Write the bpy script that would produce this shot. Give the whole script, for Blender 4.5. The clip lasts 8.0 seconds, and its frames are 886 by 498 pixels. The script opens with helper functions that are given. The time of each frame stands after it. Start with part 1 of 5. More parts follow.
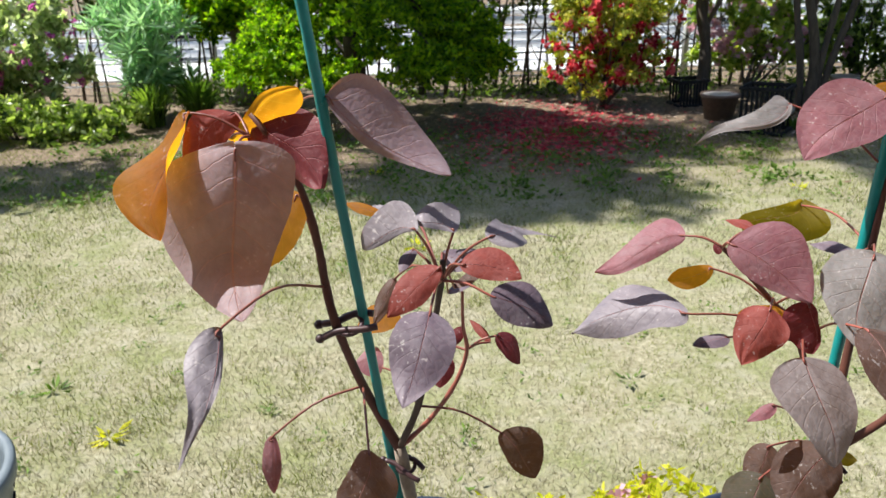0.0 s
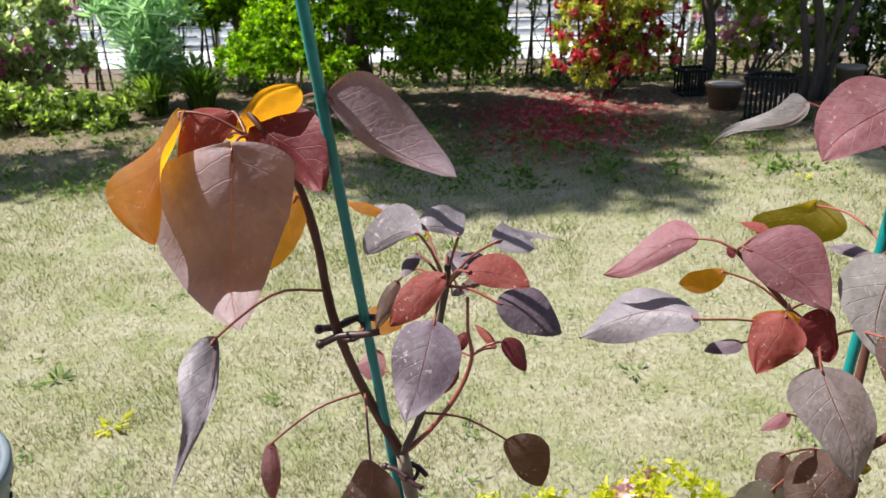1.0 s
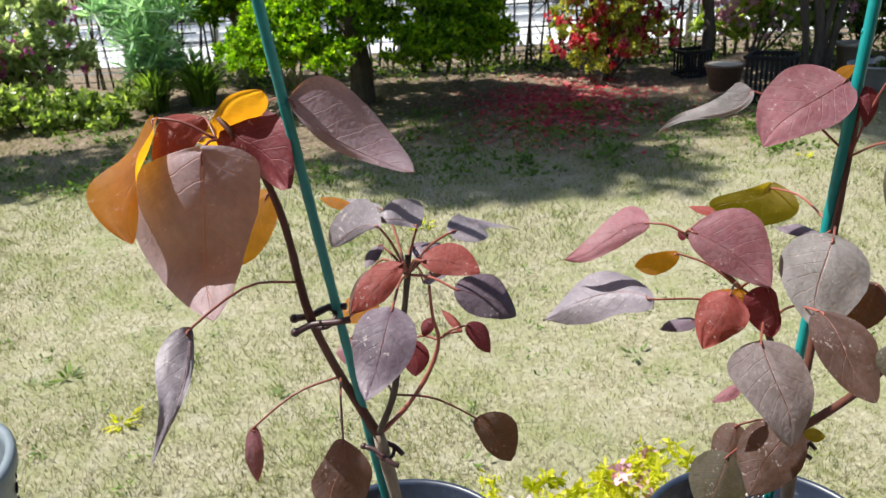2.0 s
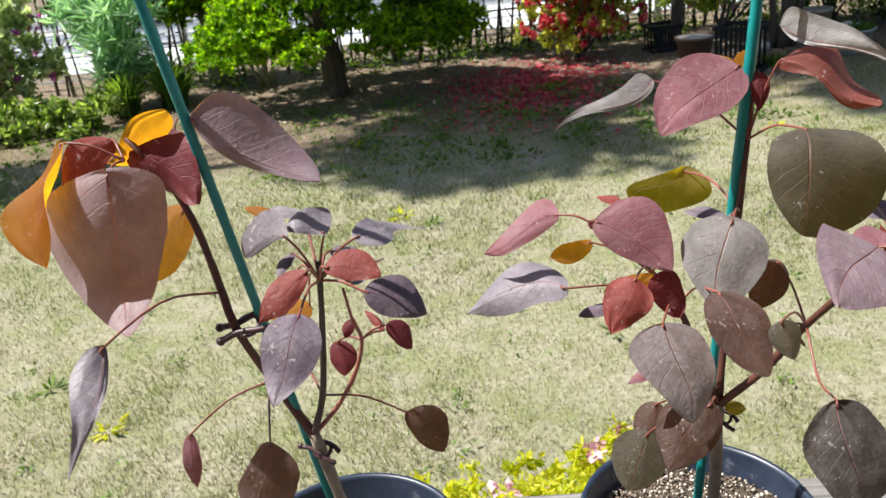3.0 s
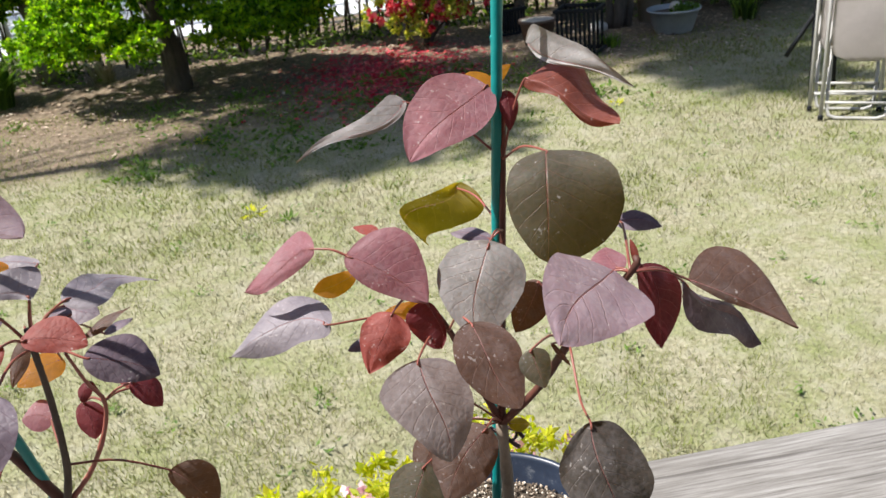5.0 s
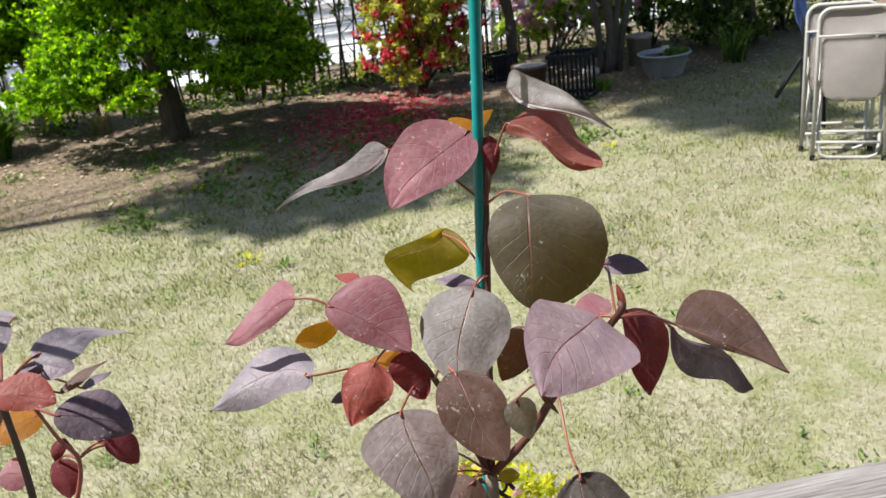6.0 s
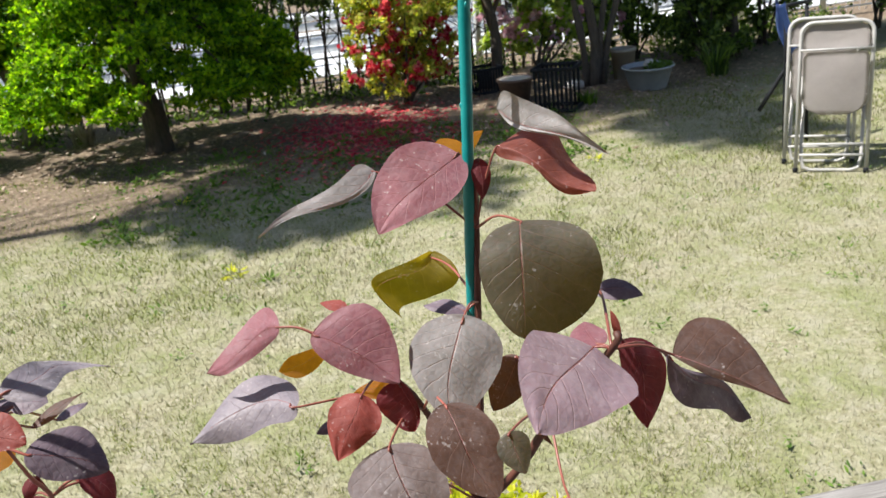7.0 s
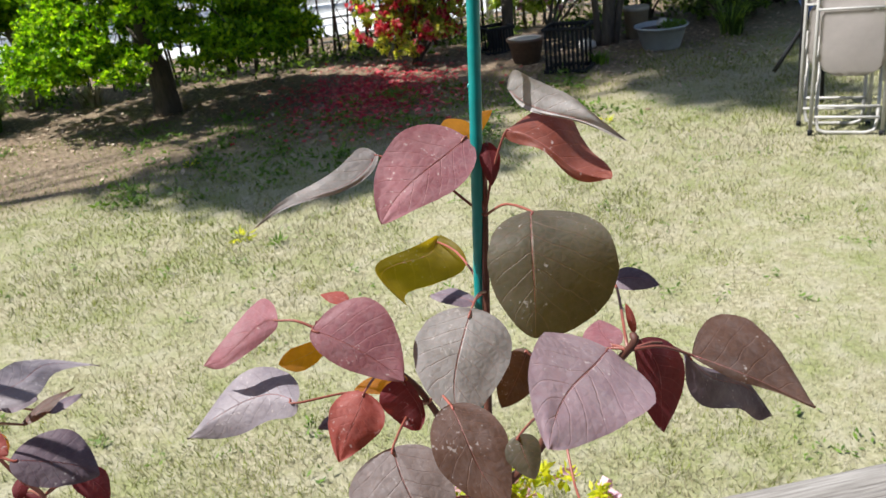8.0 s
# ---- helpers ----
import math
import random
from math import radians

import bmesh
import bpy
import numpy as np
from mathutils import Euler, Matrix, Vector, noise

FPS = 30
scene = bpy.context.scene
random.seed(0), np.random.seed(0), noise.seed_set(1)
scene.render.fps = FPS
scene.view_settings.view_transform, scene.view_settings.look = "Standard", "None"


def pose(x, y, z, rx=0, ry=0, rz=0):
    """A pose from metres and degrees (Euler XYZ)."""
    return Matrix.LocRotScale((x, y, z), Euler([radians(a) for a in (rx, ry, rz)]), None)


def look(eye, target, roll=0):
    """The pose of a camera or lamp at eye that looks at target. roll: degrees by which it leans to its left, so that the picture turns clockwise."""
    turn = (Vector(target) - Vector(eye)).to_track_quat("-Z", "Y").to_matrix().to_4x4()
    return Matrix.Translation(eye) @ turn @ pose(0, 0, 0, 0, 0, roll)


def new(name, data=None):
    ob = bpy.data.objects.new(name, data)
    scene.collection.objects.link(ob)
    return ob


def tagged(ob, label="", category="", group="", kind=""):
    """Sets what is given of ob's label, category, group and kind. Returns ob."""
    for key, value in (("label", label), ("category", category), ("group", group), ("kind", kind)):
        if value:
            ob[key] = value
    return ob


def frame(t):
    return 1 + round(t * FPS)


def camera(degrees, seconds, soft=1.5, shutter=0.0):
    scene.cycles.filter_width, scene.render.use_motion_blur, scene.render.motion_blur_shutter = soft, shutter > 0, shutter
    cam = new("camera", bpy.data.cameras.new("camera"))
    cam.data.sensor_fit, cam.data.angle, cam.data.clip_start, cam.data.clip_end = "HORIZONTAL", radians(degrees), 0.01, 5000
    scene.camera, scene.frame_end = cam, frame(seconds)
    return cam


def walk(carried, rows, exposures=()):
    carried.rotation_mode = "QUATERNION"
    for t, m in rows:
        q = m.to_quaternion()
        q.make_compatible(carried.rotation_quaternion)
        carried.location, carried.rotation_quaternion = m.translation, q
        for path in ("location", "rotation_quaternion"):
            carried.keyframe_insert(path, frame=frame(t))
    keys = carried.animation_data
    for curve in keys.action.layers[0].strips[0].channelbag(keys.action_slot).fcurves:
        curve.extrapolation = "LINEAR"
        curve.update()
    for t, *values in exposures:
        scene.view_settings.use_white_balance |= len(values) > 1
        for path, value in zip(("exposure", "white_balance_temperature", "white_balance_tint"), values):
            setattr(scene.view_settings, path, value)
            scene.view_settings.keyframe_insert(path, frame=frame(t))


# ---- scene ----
cam = camera(58.2, 8.0)
PATH = [
    (0, (0.213, 0.138, 1.725), (0.046, 2.003, 1.022), -2.3),
    (0.5, (0.209, 0.146, 1.728), (0.036, 2.004, 1.009), -2.3),
    (1, (0.211, 0.153, 1.727), (0.037, 2.007, 0.998), -2.2),
    (2.5, (0.254, 0.125, 1.741), (0.066, 1.962, 0.971), -5.5),
    (3, (0.275, 0.125, 1.744), (0.118, 1.957, 0.957), -7.0),
    (3.5, (0.296, 0.127, 1.748), (0.282, 1.955, 0.936), -6.4),
    (4, (0.311, 0.133, 1.751), (0.346, 1.954, 0.923), -6.8),
    (4.5, (0.328, 0.145, 1.751), (0.381, 1.959, 0.91), -7.6),
    (5, (0.339, 0.154, 1.752), (0.504, 1.954, 0.897), -6.8),
    (6.5, (0.348, 0.164, 1.749), (0.545, 2.02, 1.029), -7.6),
    (7, (0.348, 0.174, 1.752), (0.577, 2.021, 1.02), -7.1),
    (7.5, (0.349, 0.187, 1.756), (0.566, 2.029, 1.006), -7.1),
    (8, (0.354, 0.198, 1.757), (0.544, 2.013, 0.938), -7.4),
]
walk(cam, [(t, look(eye, target, roll)) for t, eye, target, roll in PATH])
cam.data.dof.use_dof, cam.data.dof.focus_distance, cam.data.dof.aperture_fstop = True, 0.45, 36.0
scene.view_settings.exposure = 0.94

# ---- light ----
SUN_DIR = Vector((-0.52, 0.02, 0.855)).normalized()
world = bpy.data.worlds.new("sky")
scene.world = world
world.use_nodes = True
sky = world.node_tree.nodes.new("ShaderNodeTexSky")
sky.sky_type, sky.sun_disc = "NISHITA", False
sky.sun_elevation = math.asin(SUN_DIR.z)
sky.sun_rotation = math.atan2(SUN_DIR.x, SUN_DIR.y)
world.node_tree.links.new(sky.outputs[0], world.node_tree.nodes["Background"].inputs[0])
world.node_tree.nodes["Background"].inputs[1].default_value = 0.076
sun = new("sun", bpy.data.lights.new("sun", "SUN"))
sun.data.energy, sun.data.angle, sun.data.color = 4.85, radians(0.55), (1.0, 0.97, 0.92)
sun.matrix_world = look(SUN_DIR * 30, (0, 0, 0))


# ---- materials ----
def shader(name):
    m = bpy.data.materials.new(name)
    m.use_nodes = True
    nt = m.node_tree
    return m, nt, nt.nodes["Principled BSDF"], nt.nodes, nt.links


def ramp(nt, fac, stops):
    r = nt.nodes.new("ShaderNodeValToRGB")
    while len(r.color_ramp.elements) < len(stops):
        r.color_ramp.elements.new(0.5)
    for e, (p, c) in zip(r.color_ramp.elements, stops):
        e.position, e.color = p, (*c, 1)
    nt.links.new(fac, r.inputs[0])
    return r.outputs[0]


def noise_tex(nt, scale, detail=4.0, rough=0.6, coord="Object", stretch=(1, 1, 1), out=0):
    tc = nt.nodes.new("ShaderNodeTexCoord")
    mp = nt.nodes.new("ShaderNodeMapping")
    mp.inputs["Scale"].default_value = stretch
    n = nt.nodes.new("ShaderNodeTexNoise")
    n.inputs["Scale"].default_value, n.inputs["Detail"].default_value, n.inputs["Roughness"].default_value = scale, detail, rough
    nt.links.new(tc.outputs[coord], mp.inputs[0])
    nt.links.new(mp.outputs[0], n.inputs["Vector"])
    return n.outputs[out]


def blend(nt, fac, a, b, mode="MIX"):
    mx = nt.nodes.new("ShaderNodeMix")
    mx.data_type, mx.blend_type = "RGBA", mode
    for sock, v in ((mx.inputs[0], fac), (mx.inputs[6], a), (mx.inputs[7], b)):
        if isinstance(v, (int, float)):
            sock.default_value = v
        elif isinstance(v, tuple):
            sock.default_value = (*v, 1)
        else:
            nt.links.new(v, sock)
    return mx.outputs[2]


def calc(nt, op, *args):
    n = nt.nodes.new("ShaderNodeMath")
    n.operation = op
    for sock, v in zip(n.inputs, args):
        if isinstance(v, (int, float)):
            sock.default_value = v
        else:
            nt.links.new(v, sock)
    return n.outputs[0]


def bump(nt, bsdf, height, strength=0.3, dist=0.002):
    b = nt.nodes.new("ShaderNodeBump")
    b.inputs["Strength"].default_value, b.inputs["Distance"].default_value = strength, dist
    nt.links.new(height, b.inputs["Height"])
    nt.links.new(b.outputs[0], bsdf.inputs["Normal"])


def plain(name, a, b, scale=30.0, rough=0.6, metal=0.0, relief=0.2, dist=0.002, stretch=(1, 1, 1), spec=0.5):
    """Two tones mixed by noise of two scales, with fine relief."""
    m, nt, p, nodes, links = shader(name)
    fine = noise_tex(nt, scale, 6, 0.65, stretch=stretch)
    wide = noise_tex(nt, scale / 9, 3, 0.5, stretch=stretch)
    fac = calc(nt, "ADD", calc(nt, "MULTIPLY", fine, 0.6), calc(nt, "MULTIPLY", wide, 0.4))
    links.new(ramp(nt, fac, [(0.32, a), (0.68, b)]), p.inputs["Base Color"])
    p.inputs["Roughness"].default_value, p.inputs["Metallic"].default_value = rough, metal
    p.inputs["Specular IOR Level"].default_value = spec
    bump(nt, p, fine, relief, dist)
    return m


def foliage(name, stops, glow, through_part=0.35, rough=0.5, where=None):
    """Small leaves: tone by leaf, gloss, and light that passes through."""
    m, nt, p, nodes, links = shader(name)
    g = nodes.new("ShaderNodeNewGeometry")
    col = ramp(nt, g.outputs["Random Per Island"], stops)
    if where:
        col = blend(nt, ramp(nt, noise_tex(nt, where[0], 2, 0.5), [(0.42, (0, 0, 0)), (0.6, (1, 1, 1))]), col, where[1])
    links.new(col, p.inputs["Base Color"])
    p.inputs["Roughness"].default_value = rough
    p.inputs["Specular IOR Level"].default_value = 0.3
    tr = nodes.new("ShaderNodeBsdfTranslucent")
    links.new(blend(nt, 1.0, col, glow, "MULTIPLY"), tr.inputs[0])
    mix = nodes.new("ShaderNodeMixShader")
    mix.inputs[0].default_value = through_part
    links.new(p.outputs[0], mix.inputs[1])
    links.new(tr.outputs[0], mix.inputs[2])
    links.new(mix.outputs[0], nodes["Material Output"].inputs[0])
    return m


def leaf_material(name, dark, light, vein, glow, thin=0.3, rough=0.6, bloom=0.35, sheen=(0.5, 0.46, 0.47)):
    """A leathery leaf: blotched purple-brown skin with a grey bloom, paler veins, and an orange light through it."""
    m, nt, p, nodes, links = shader(name)
    uv = nodes.new("ShaderNodeUVMap")
    sep = nodes.new("ShaderNodeSeparateXYZ")
    links.new(uv.outputs[0], sep.inputs[0])
    along, across = sep.outputs[0], calc(nt, "ABSOLUTE", sep.outputs[1])
    wob = noise_tex(nt, 55, 2, 0.5)
    rib = calc(nt, "SUBTRACT", 1.0, calc(nt, "SMOOTH_MIN", calc(nt, "DIVIDE", across, 0.024), 1.0, 0.2))
    phase = calc(nt, "ADD", calc(nt, "SUBTRACT", calc(nt, "MULTIPLY", along, 7.5), calc(nt, "MULTIPLY", across, 1.9)), calc(nt, "MULTIPLY", wob, 0.7))
    saw = calc(nt, "ABSOLUTE", calc(nt, "SUBTRACT", calc(nt, "FRACT", phase), 0.5))
    lines = calc(nt, "MULTIPLY", calc(nt, "MAXIMUM", calc(nt, "SUBTRACT", 1.0, calc(nt, "MULTIPLY", saw, 22.0)), 0.0), calc(nt, "SUBTRACT", 1.0, calc(nt, "MULTIPLY", across, 0.8)))
    veins = calc(nt, "MINIMUM", calc(nt, "ADD", rib, calc(nt, "MULTIPLY", lines, 0.6)), 1.0)
    cell = nodes.new("ShaderNodeTexVoronoi")
    cell.feature = "DISTANCE_TO_EDGE"
    cell.inputs["Scale"].default_value = 260
    tc = nodes.new("ShaderNodeTexCoord")
    links.new(tc.outputs["Object"], cell.inputs["Vector"])
    wide, fine = noise_tex(nt, 34, 4, 0.6), noise_tex(nt, 260, 5, 0.65)
    fac = calc(nt, "ADD", calc(nt, "MULTIPLY", wide, 0.75), calc(nt, "MULTIPLY", fine, 0.25))
    skin = ramp(nt, fac, [(0.33, dark), (0.66, light)])
    net = calc(nt, "MAXIMUM", calc(nt, "SUBTRACT", 1.0, calc(nt, "MULTIPLY", cell.outputs["Distance"], 9.0)), 0.0)
    skin = blend(nt, calc(nt, "MULTIPLY", net, 0.16), skin, vein)
    skin = blend(nt, calc(nt, "MULTIPLY", veins, 0.6), skin, vein)
    dust = calc(nt, "MULTIPLY", ramp(nt, noise_tex(nt, 90, 8, 0.75), [(0.45, (0, 0, 0)), (0.75, (1, 1, 1))]), bloom)
    skin = blend(nt, dust, skin, sheen)
    stain = ramp(nt, noise_tex(nt, 60, 3, 0.6), [(0.60, (0, 0, 0)), (0.72, (1, 1, 1))])
    skin = blend(nt, calc(nt, "MULTIPLY", stain, 0.22), skin, tuple(0.45 * c for c in dark))
    specks = ramp(nt, calc(nt, "ADD", calc(nt, "MULTIPLY", noise_tex(nt, 520, 2, 0.5), 0.6), calc(nt, "MULTIPLY", noise_tex(nt, 70, 3, 0.6), 0.4)), [(0.63, (0, 0, 0)), (0.67, (1, 1, 1))])
    skin = blend(nt, calc(nt, "MULTIPLY", specks, 0.5), skin, (0.6, 0.55, 0.52))
    links.new(skin, p.inputs["Base Color"])
    links.new(calc(nt, "ADD", calc(nt, "MULTIPLY", fine, 0.2), rough - 0.1), p.inputs["Roughness"])
    p.inputs["Specular IOR Level"].default_value = 0.36
    h = calc(nt, "ADD", calc(nt, "MULTIPLY", veins, -1.0), calc(nt, "MULTIPLY", cell.outputs["Distance"], 0.5))
    bump(nt, p, calc(nt, "ADD", h, calc(nt, "MULTIPLY", wide, 1.2)), 0.5, 0.0012)
    tr = nodes.new("ShaderNodeBsdfTranslucent")
    through_skin = ramp(nt, fac, [(0.3, tuple(0.62 * g for g in glow)), (0.62, glow)])
    links.new(blend(nt, calc(nt, "MULTIPLY", veins, 0.8), through_skin, (min(glow[0] * 1.5 + 0.05, 1.0), glow[1] * 1.4 + 0.02, glow[2] + 0.03)), tr.inputs[0])
    mix = nodes.new("ShaderNodeMixShader")
    mix.inputs[0].default_value = thin
    links.new(p.outputs[0], mix.inputs[1])
    links.new(tr.outputs[0], mix.inputs[2])
    links.new(mix.outputs[0], nodes["Material Output"].inputs[0])
    return m


def ground_material():
    """Dry spring lawn, with bare earth and litter in the bed along the fence."""
    m, nt, p, nodes, links = shader("lawn_earth")
    straw = ramp(nt, noise_tex(nt, 38, 6, 0.7), [(0.34, (0.18, 0.16, 0.095)), (0.5, (0.29, 0.27, 0.175)), (0.66, (0.41, 0.385, 0.28))])
    green = ramp(nt, noise_tex(nt, 60, 5, 0.7), [(0.34, (0.12, 0.14, 0.05)), (0.66, (0.27, 0.29, 0.125))])
    lawn = blend(nt, ramp(nt, noise_tex(nt, 2.2, 8, 0.75), [(0.42, (0, 0, 0)), (0.62, (0.85, 0.85, 0.85))]), straw, green)
    pale = ramp(nt, noise_tex(nt, 6.5, 5, 0.65), [(0.5, (0, 0, 0)), (0.66, (0.7, 0.7, 0.7))])
    lawn = blend(nt, pale, lawn, (0.34, 0.32, 0.24))
    earth = ramp(nt, noise_tex(nt, 18, 8, 0.75), [(0.3, (0.06, 0.043, 0.03)), (0.55, (0.21, 0.16, 0.11)), (0.8, (0.5, 0.41, 0.31))])
    tc = nodes.new("ShaderNodeTexCoord")
    sep = nodes.new("ShaderNodeSeparateXYZ")
    links.new(tc.outputs["Object"], sep.inputs[0])
    edge = calc(nt, "ADD", sep.outputs[1], calc(nt, "MULTIPLY", noise_tex(nt, 0.9, 4, 0.65), 2.4))
    edge = calc(nt, "SUBTRACT", calc(nt, "ADD", edge, 0.8), calc(nt, "MULTIPLY", calc(nt, "MAXIMUM", calc(nt, "SUBTRACT", sep.outputs[0], 1.6), 0.0), 0.55))
    gone = nodes.new("ShaderNodeVectorMath")
    gone.operation = "DISTANCE"
    gone.inputs[1].default_value = (-2.1, 7.3, 0)
    links.new(tc.outputs["Object"], gone.inputs[0])
    edge = calc(nt, "ADD", edge, calc(nt, "MULTIPLY", calc(nt, "MAXIMUM", calc(nt, "SUBTRACT", 1.0, calc(nt, "DIVIDE", gone.outputs["Value"], 1.5)), 0.0), 2.6))
    bed = ramp(nt, calc(nt, "DIVIDE", calc(nt, "SUBTRACT", edge, 7.6), 1.6), [(0.0, (0, 0, 0)), (1.0, (1, 1, 1))])
    links.new(blend(nt, bed, lawn, earth), p.inputs["Base Color"])
    p.inputs["Roughness"].default_value = 0.9
    p.inputs["Specular IOR Level"].default_value = 0.2
    bump(nt, p, noise_tex(nt, 45, 6, 0.75), 0.7, 0.015)
    return m


def plank_material():
    m, nt, p, nodes, links = shader("weathered_wood")
    grain = noise_tex(nt, 9, 8, 0.7, stretch=(1.2, 32, 32))
    tone = ramp(nt, grain, [(0.3, (0.08, 0.07, 0.062)), (0.5, (0.21, 0.195, 0.18)), (0.7, (0.33, 0.315, 0.30))])
    cracks = ramp(nt, noise_tex(nt, 3.2, 3, 0.55, stretch=(0.5, 26, 26)), [(0.36, (1, 1, 1)), (0.40, (0, 0, 0))])
    tone = blend(nt, calc(nt, "MULTIPLY", cracks, 0.75), tone, (0.06, 0.05, 0.045))
    stain = ramp(nt, noise_tex(nt, 7, 4, 0.6), [(0.45, (0, 0, 0)), (0.7, (0.5, 0.5, 0.5))])
    tone = blend(nt, stain, tone, (0.15, 0.135, 0.118))
    links.new(tone, p.inputs["Base Color"])
    p.inputs["Roughness"].default_value = 0.85
    bump(nt, p, calc(nt, "SUBTRACT", grain, calc(nt, "MULTIPLY", cracks, 0.8)), 0.6, 0.002)
    return m


GROUND = ground_material()
WOOD = plank_material()
STAKE = plain("green_plastic_coating", (0.0, 0.17, 0.17), (0.005, 0.26, 0.25), 90, 0.35, relief=0.15, dist=0.0006)
POT = plain("dark_blue_plastic", (0.012, 0.018, 0.035), (0.03, 0.042, 0.07), 120, 0.38, relief=0.1, dist=0.0005)
pnt = POT.node_tree
pb = pnt.nodes["Principled BSDF"]
stain = ramp(pnt, noise_tex(pnt, 60, 8, 0.75), [(0.58, (0, 0, 0)), (0.72, (0.35, 0.35, 0.35))])
pnt.links.new(blend(pnt, stain, pb.inputs["Base Color"].links[0].from_socket, (0.34, 0.35, 0.36)), pb.inputs["Base Color"])
GREY_POT = plain("grey_plastic", (0.12, 0.15, 0.17), (0.18, 0.21, 0.23), 60, 0.45, relief=0.1, dist=0.0005)
SOIL = plain("potting_soil", (0.03, 0.022, 0.016), (0.16, 0.12, 0.085), 300, 0.95, relief=0.9, dist=0.004)
CLIP = plain("brown_plastic", (0.035, 0.016, 0.018), (0.075, 0.035, 0.036), 80, 0.45)
WIRE_TIE = plain("pink_grey_wire", (0.22, 0.12, 0.12), (0.36, 0.22, 0.21), 80, 0.5)
BARK_RED = plain("dark_red_bark", (0.05, 0.016, 0.01), (0.15, 0.05, 0.032), 160, 0.65, relief=0.3, dist=0.0008, stretch=(1, 1, 0.4))
BARK_GREY = plain("grey_brown_bark", (0.13, 0.10, 0.075), (0.40, 0.32, 0.25), 110, 0.75, relief=0.5, dist=0.001, stretch=(1, 1, 0.5))
PETIOLE = plain("red_petiole", (0.22, 0.055, 0.04), (0.36, 0.11, 0.08), 120, 0.4, relief=0.1, dist=0.0004)
PETIOLE_DARK = plain("dark_red_petiole", (0.14, 0.04, 0.03), (0.27, 0.08, 0.055), 120, 0.4, relief=0.1, dist=0.0004)
TREE_BARK = plain("tree_bark", (0.03, 0.024, 0.018), (0.13, 0.105, 0.08), 26, 0.9, relief=0.8, dist=0.01, stretch=(1, 1, 0.25))
PALE_BARK = plain("pale_bark", (0.10, 0.085, 0.065), (0.24, 0.21, 0.17), 26, 0.9, relief=0.6, dist=0.01, stretch=(1, 1, 0.25))
WHITE_PAINT = plain("white_paint", (0.70, 0.73, 0.76), (0.82, 0.84, 0.86), 8, 0.5)
CONCRETE = plain("pale_concrete", (0.46, 0.47, 0.48), (0.60, 0.61, 0.62), 5, 0.85, relief=0.3, dist=0.005)
STEEL = plain("grey_painted_steel", (0.36, 0.35, 0.335), (0.5, 0.485, 0.465), 20, 0.45, relief=0.05)
SEAT = plain("beige_grey_plastic", (0.37, 0.335, 0.31), (0.45, 0.41, 0.385), 12, 0.55, relief=0.1)
TUB = plain("grey_zinc_tub", (0.24, 0.27, 0.29), (0.36, 0.39, 0.41), 9, 0.5, relief=0.1)
BLACK = plain("black_plastic", (0.008, 0.009, 0.011), (0.02, 0.021, 0.024), 30, 0.6, spec=0.2)
BLUE = plain("blue_tarpaulin", (0.02, 0.05, 0.16), (0.05, 0.10, 0.28), 14, 0.6)
CLAY = plain("brown_clay", (0.08, 0.055, 0.042), (0.18, 0.12, 0.09), 20, 0.8)
PALE_STONE = plain("pale_stone", (0.36, 0.33, 0.29), (0.55, 0.52, 0.47), 300, 0.9, relief=0.4)
UNSEEN_WALL = plain("unseen_wall_boards", (0.10, 0.08, 0.06), (0.16, 0.13, 0.10), 8, 0.8)

DRY_GRASS = foliage("dry_grass", [(0.0, (0.20, 0.178, 0.105)), (0.5, (0.335, 0.31, 0.195)), (1.0, (0.44, 0.415, 0.275))], (1.0, 0.95, 0.75), 0.25, 0.7, (7.0, (0.39, 0.37, 0.28)))
GREEN_GRASS = foliage("green_grass", [(0.0, (0.11, 0.14, 0.03)), (0.6, (0.22, 0.26, 0.06)), (1.0, (0.36, 0.38, 0.12))], (1.0, 1.0, 0.55), 0.35, 0.5)
WEED = foliage("weed_leaves", [(0.0, (0.06, 0.12, 0.02)), (1.0, (0.18, 0.30, 0.05))], (1.0, 1.1, 0.4), 0.4, 0.5)
YEW = foliage("bright_green_leaves", [(0.0, (0.03, 0.085, 0.008)), (0.5, (0.16, 0.30, 0.012)), (1.0, (0.42, 0.54, 0.022))], (1.45, 1.7, 0.4), 0.6, 0.4)
DARK_LEAVES = foliage("dark_green_leaves", [(0.0, (0.025, 0.05, 0.015)), (0.6, (0.10, 0.16, 0.04)), (1.0, (0.30, 0.40, 0.10))], (1.2, 1.4, 0.4), 0.5, 0.35)
AZALEA_LEAVES = foliage("azalea_leaves", [(0.0, (0.13, 0.20, 0.03)), (0.5, (0.40, 0.45, 0.08)), (1.0, (0.70, 0.64, 0.22))], (1.4, 1.4, 0.4), 0.55, 0.4)
LIGHT_LEAVES = foliage("light_green_leaves", [(0.0, (0.10, 0.18, 0.03)), (0.5, (0.28, 0.38, 0.08)), (1.0, (0.52, 0.58, 0.2))], (1.4, 1.5, 0.5), 0.55, 0.3)
LIME_LEAVES = foliage("lime_leaves", [(0.0, (0.30, 0.36, 0.018)), (0.5, (0.55, 0.57, 0.035)), (1.0, (0.72, 0.68, 0.09))], (1.3, 1.3, 0.3), 0.55, 0.4)
RED_PETALS = foliage("red_petals", [(0.0, (0.34, 0.015, 0.05)), (0.55, (0.60, 0.06, 0.10)), (1.0, (0.80, 0.30, 0.30))], (1.3, 0.6, 0.6), 0.5, 0.5)
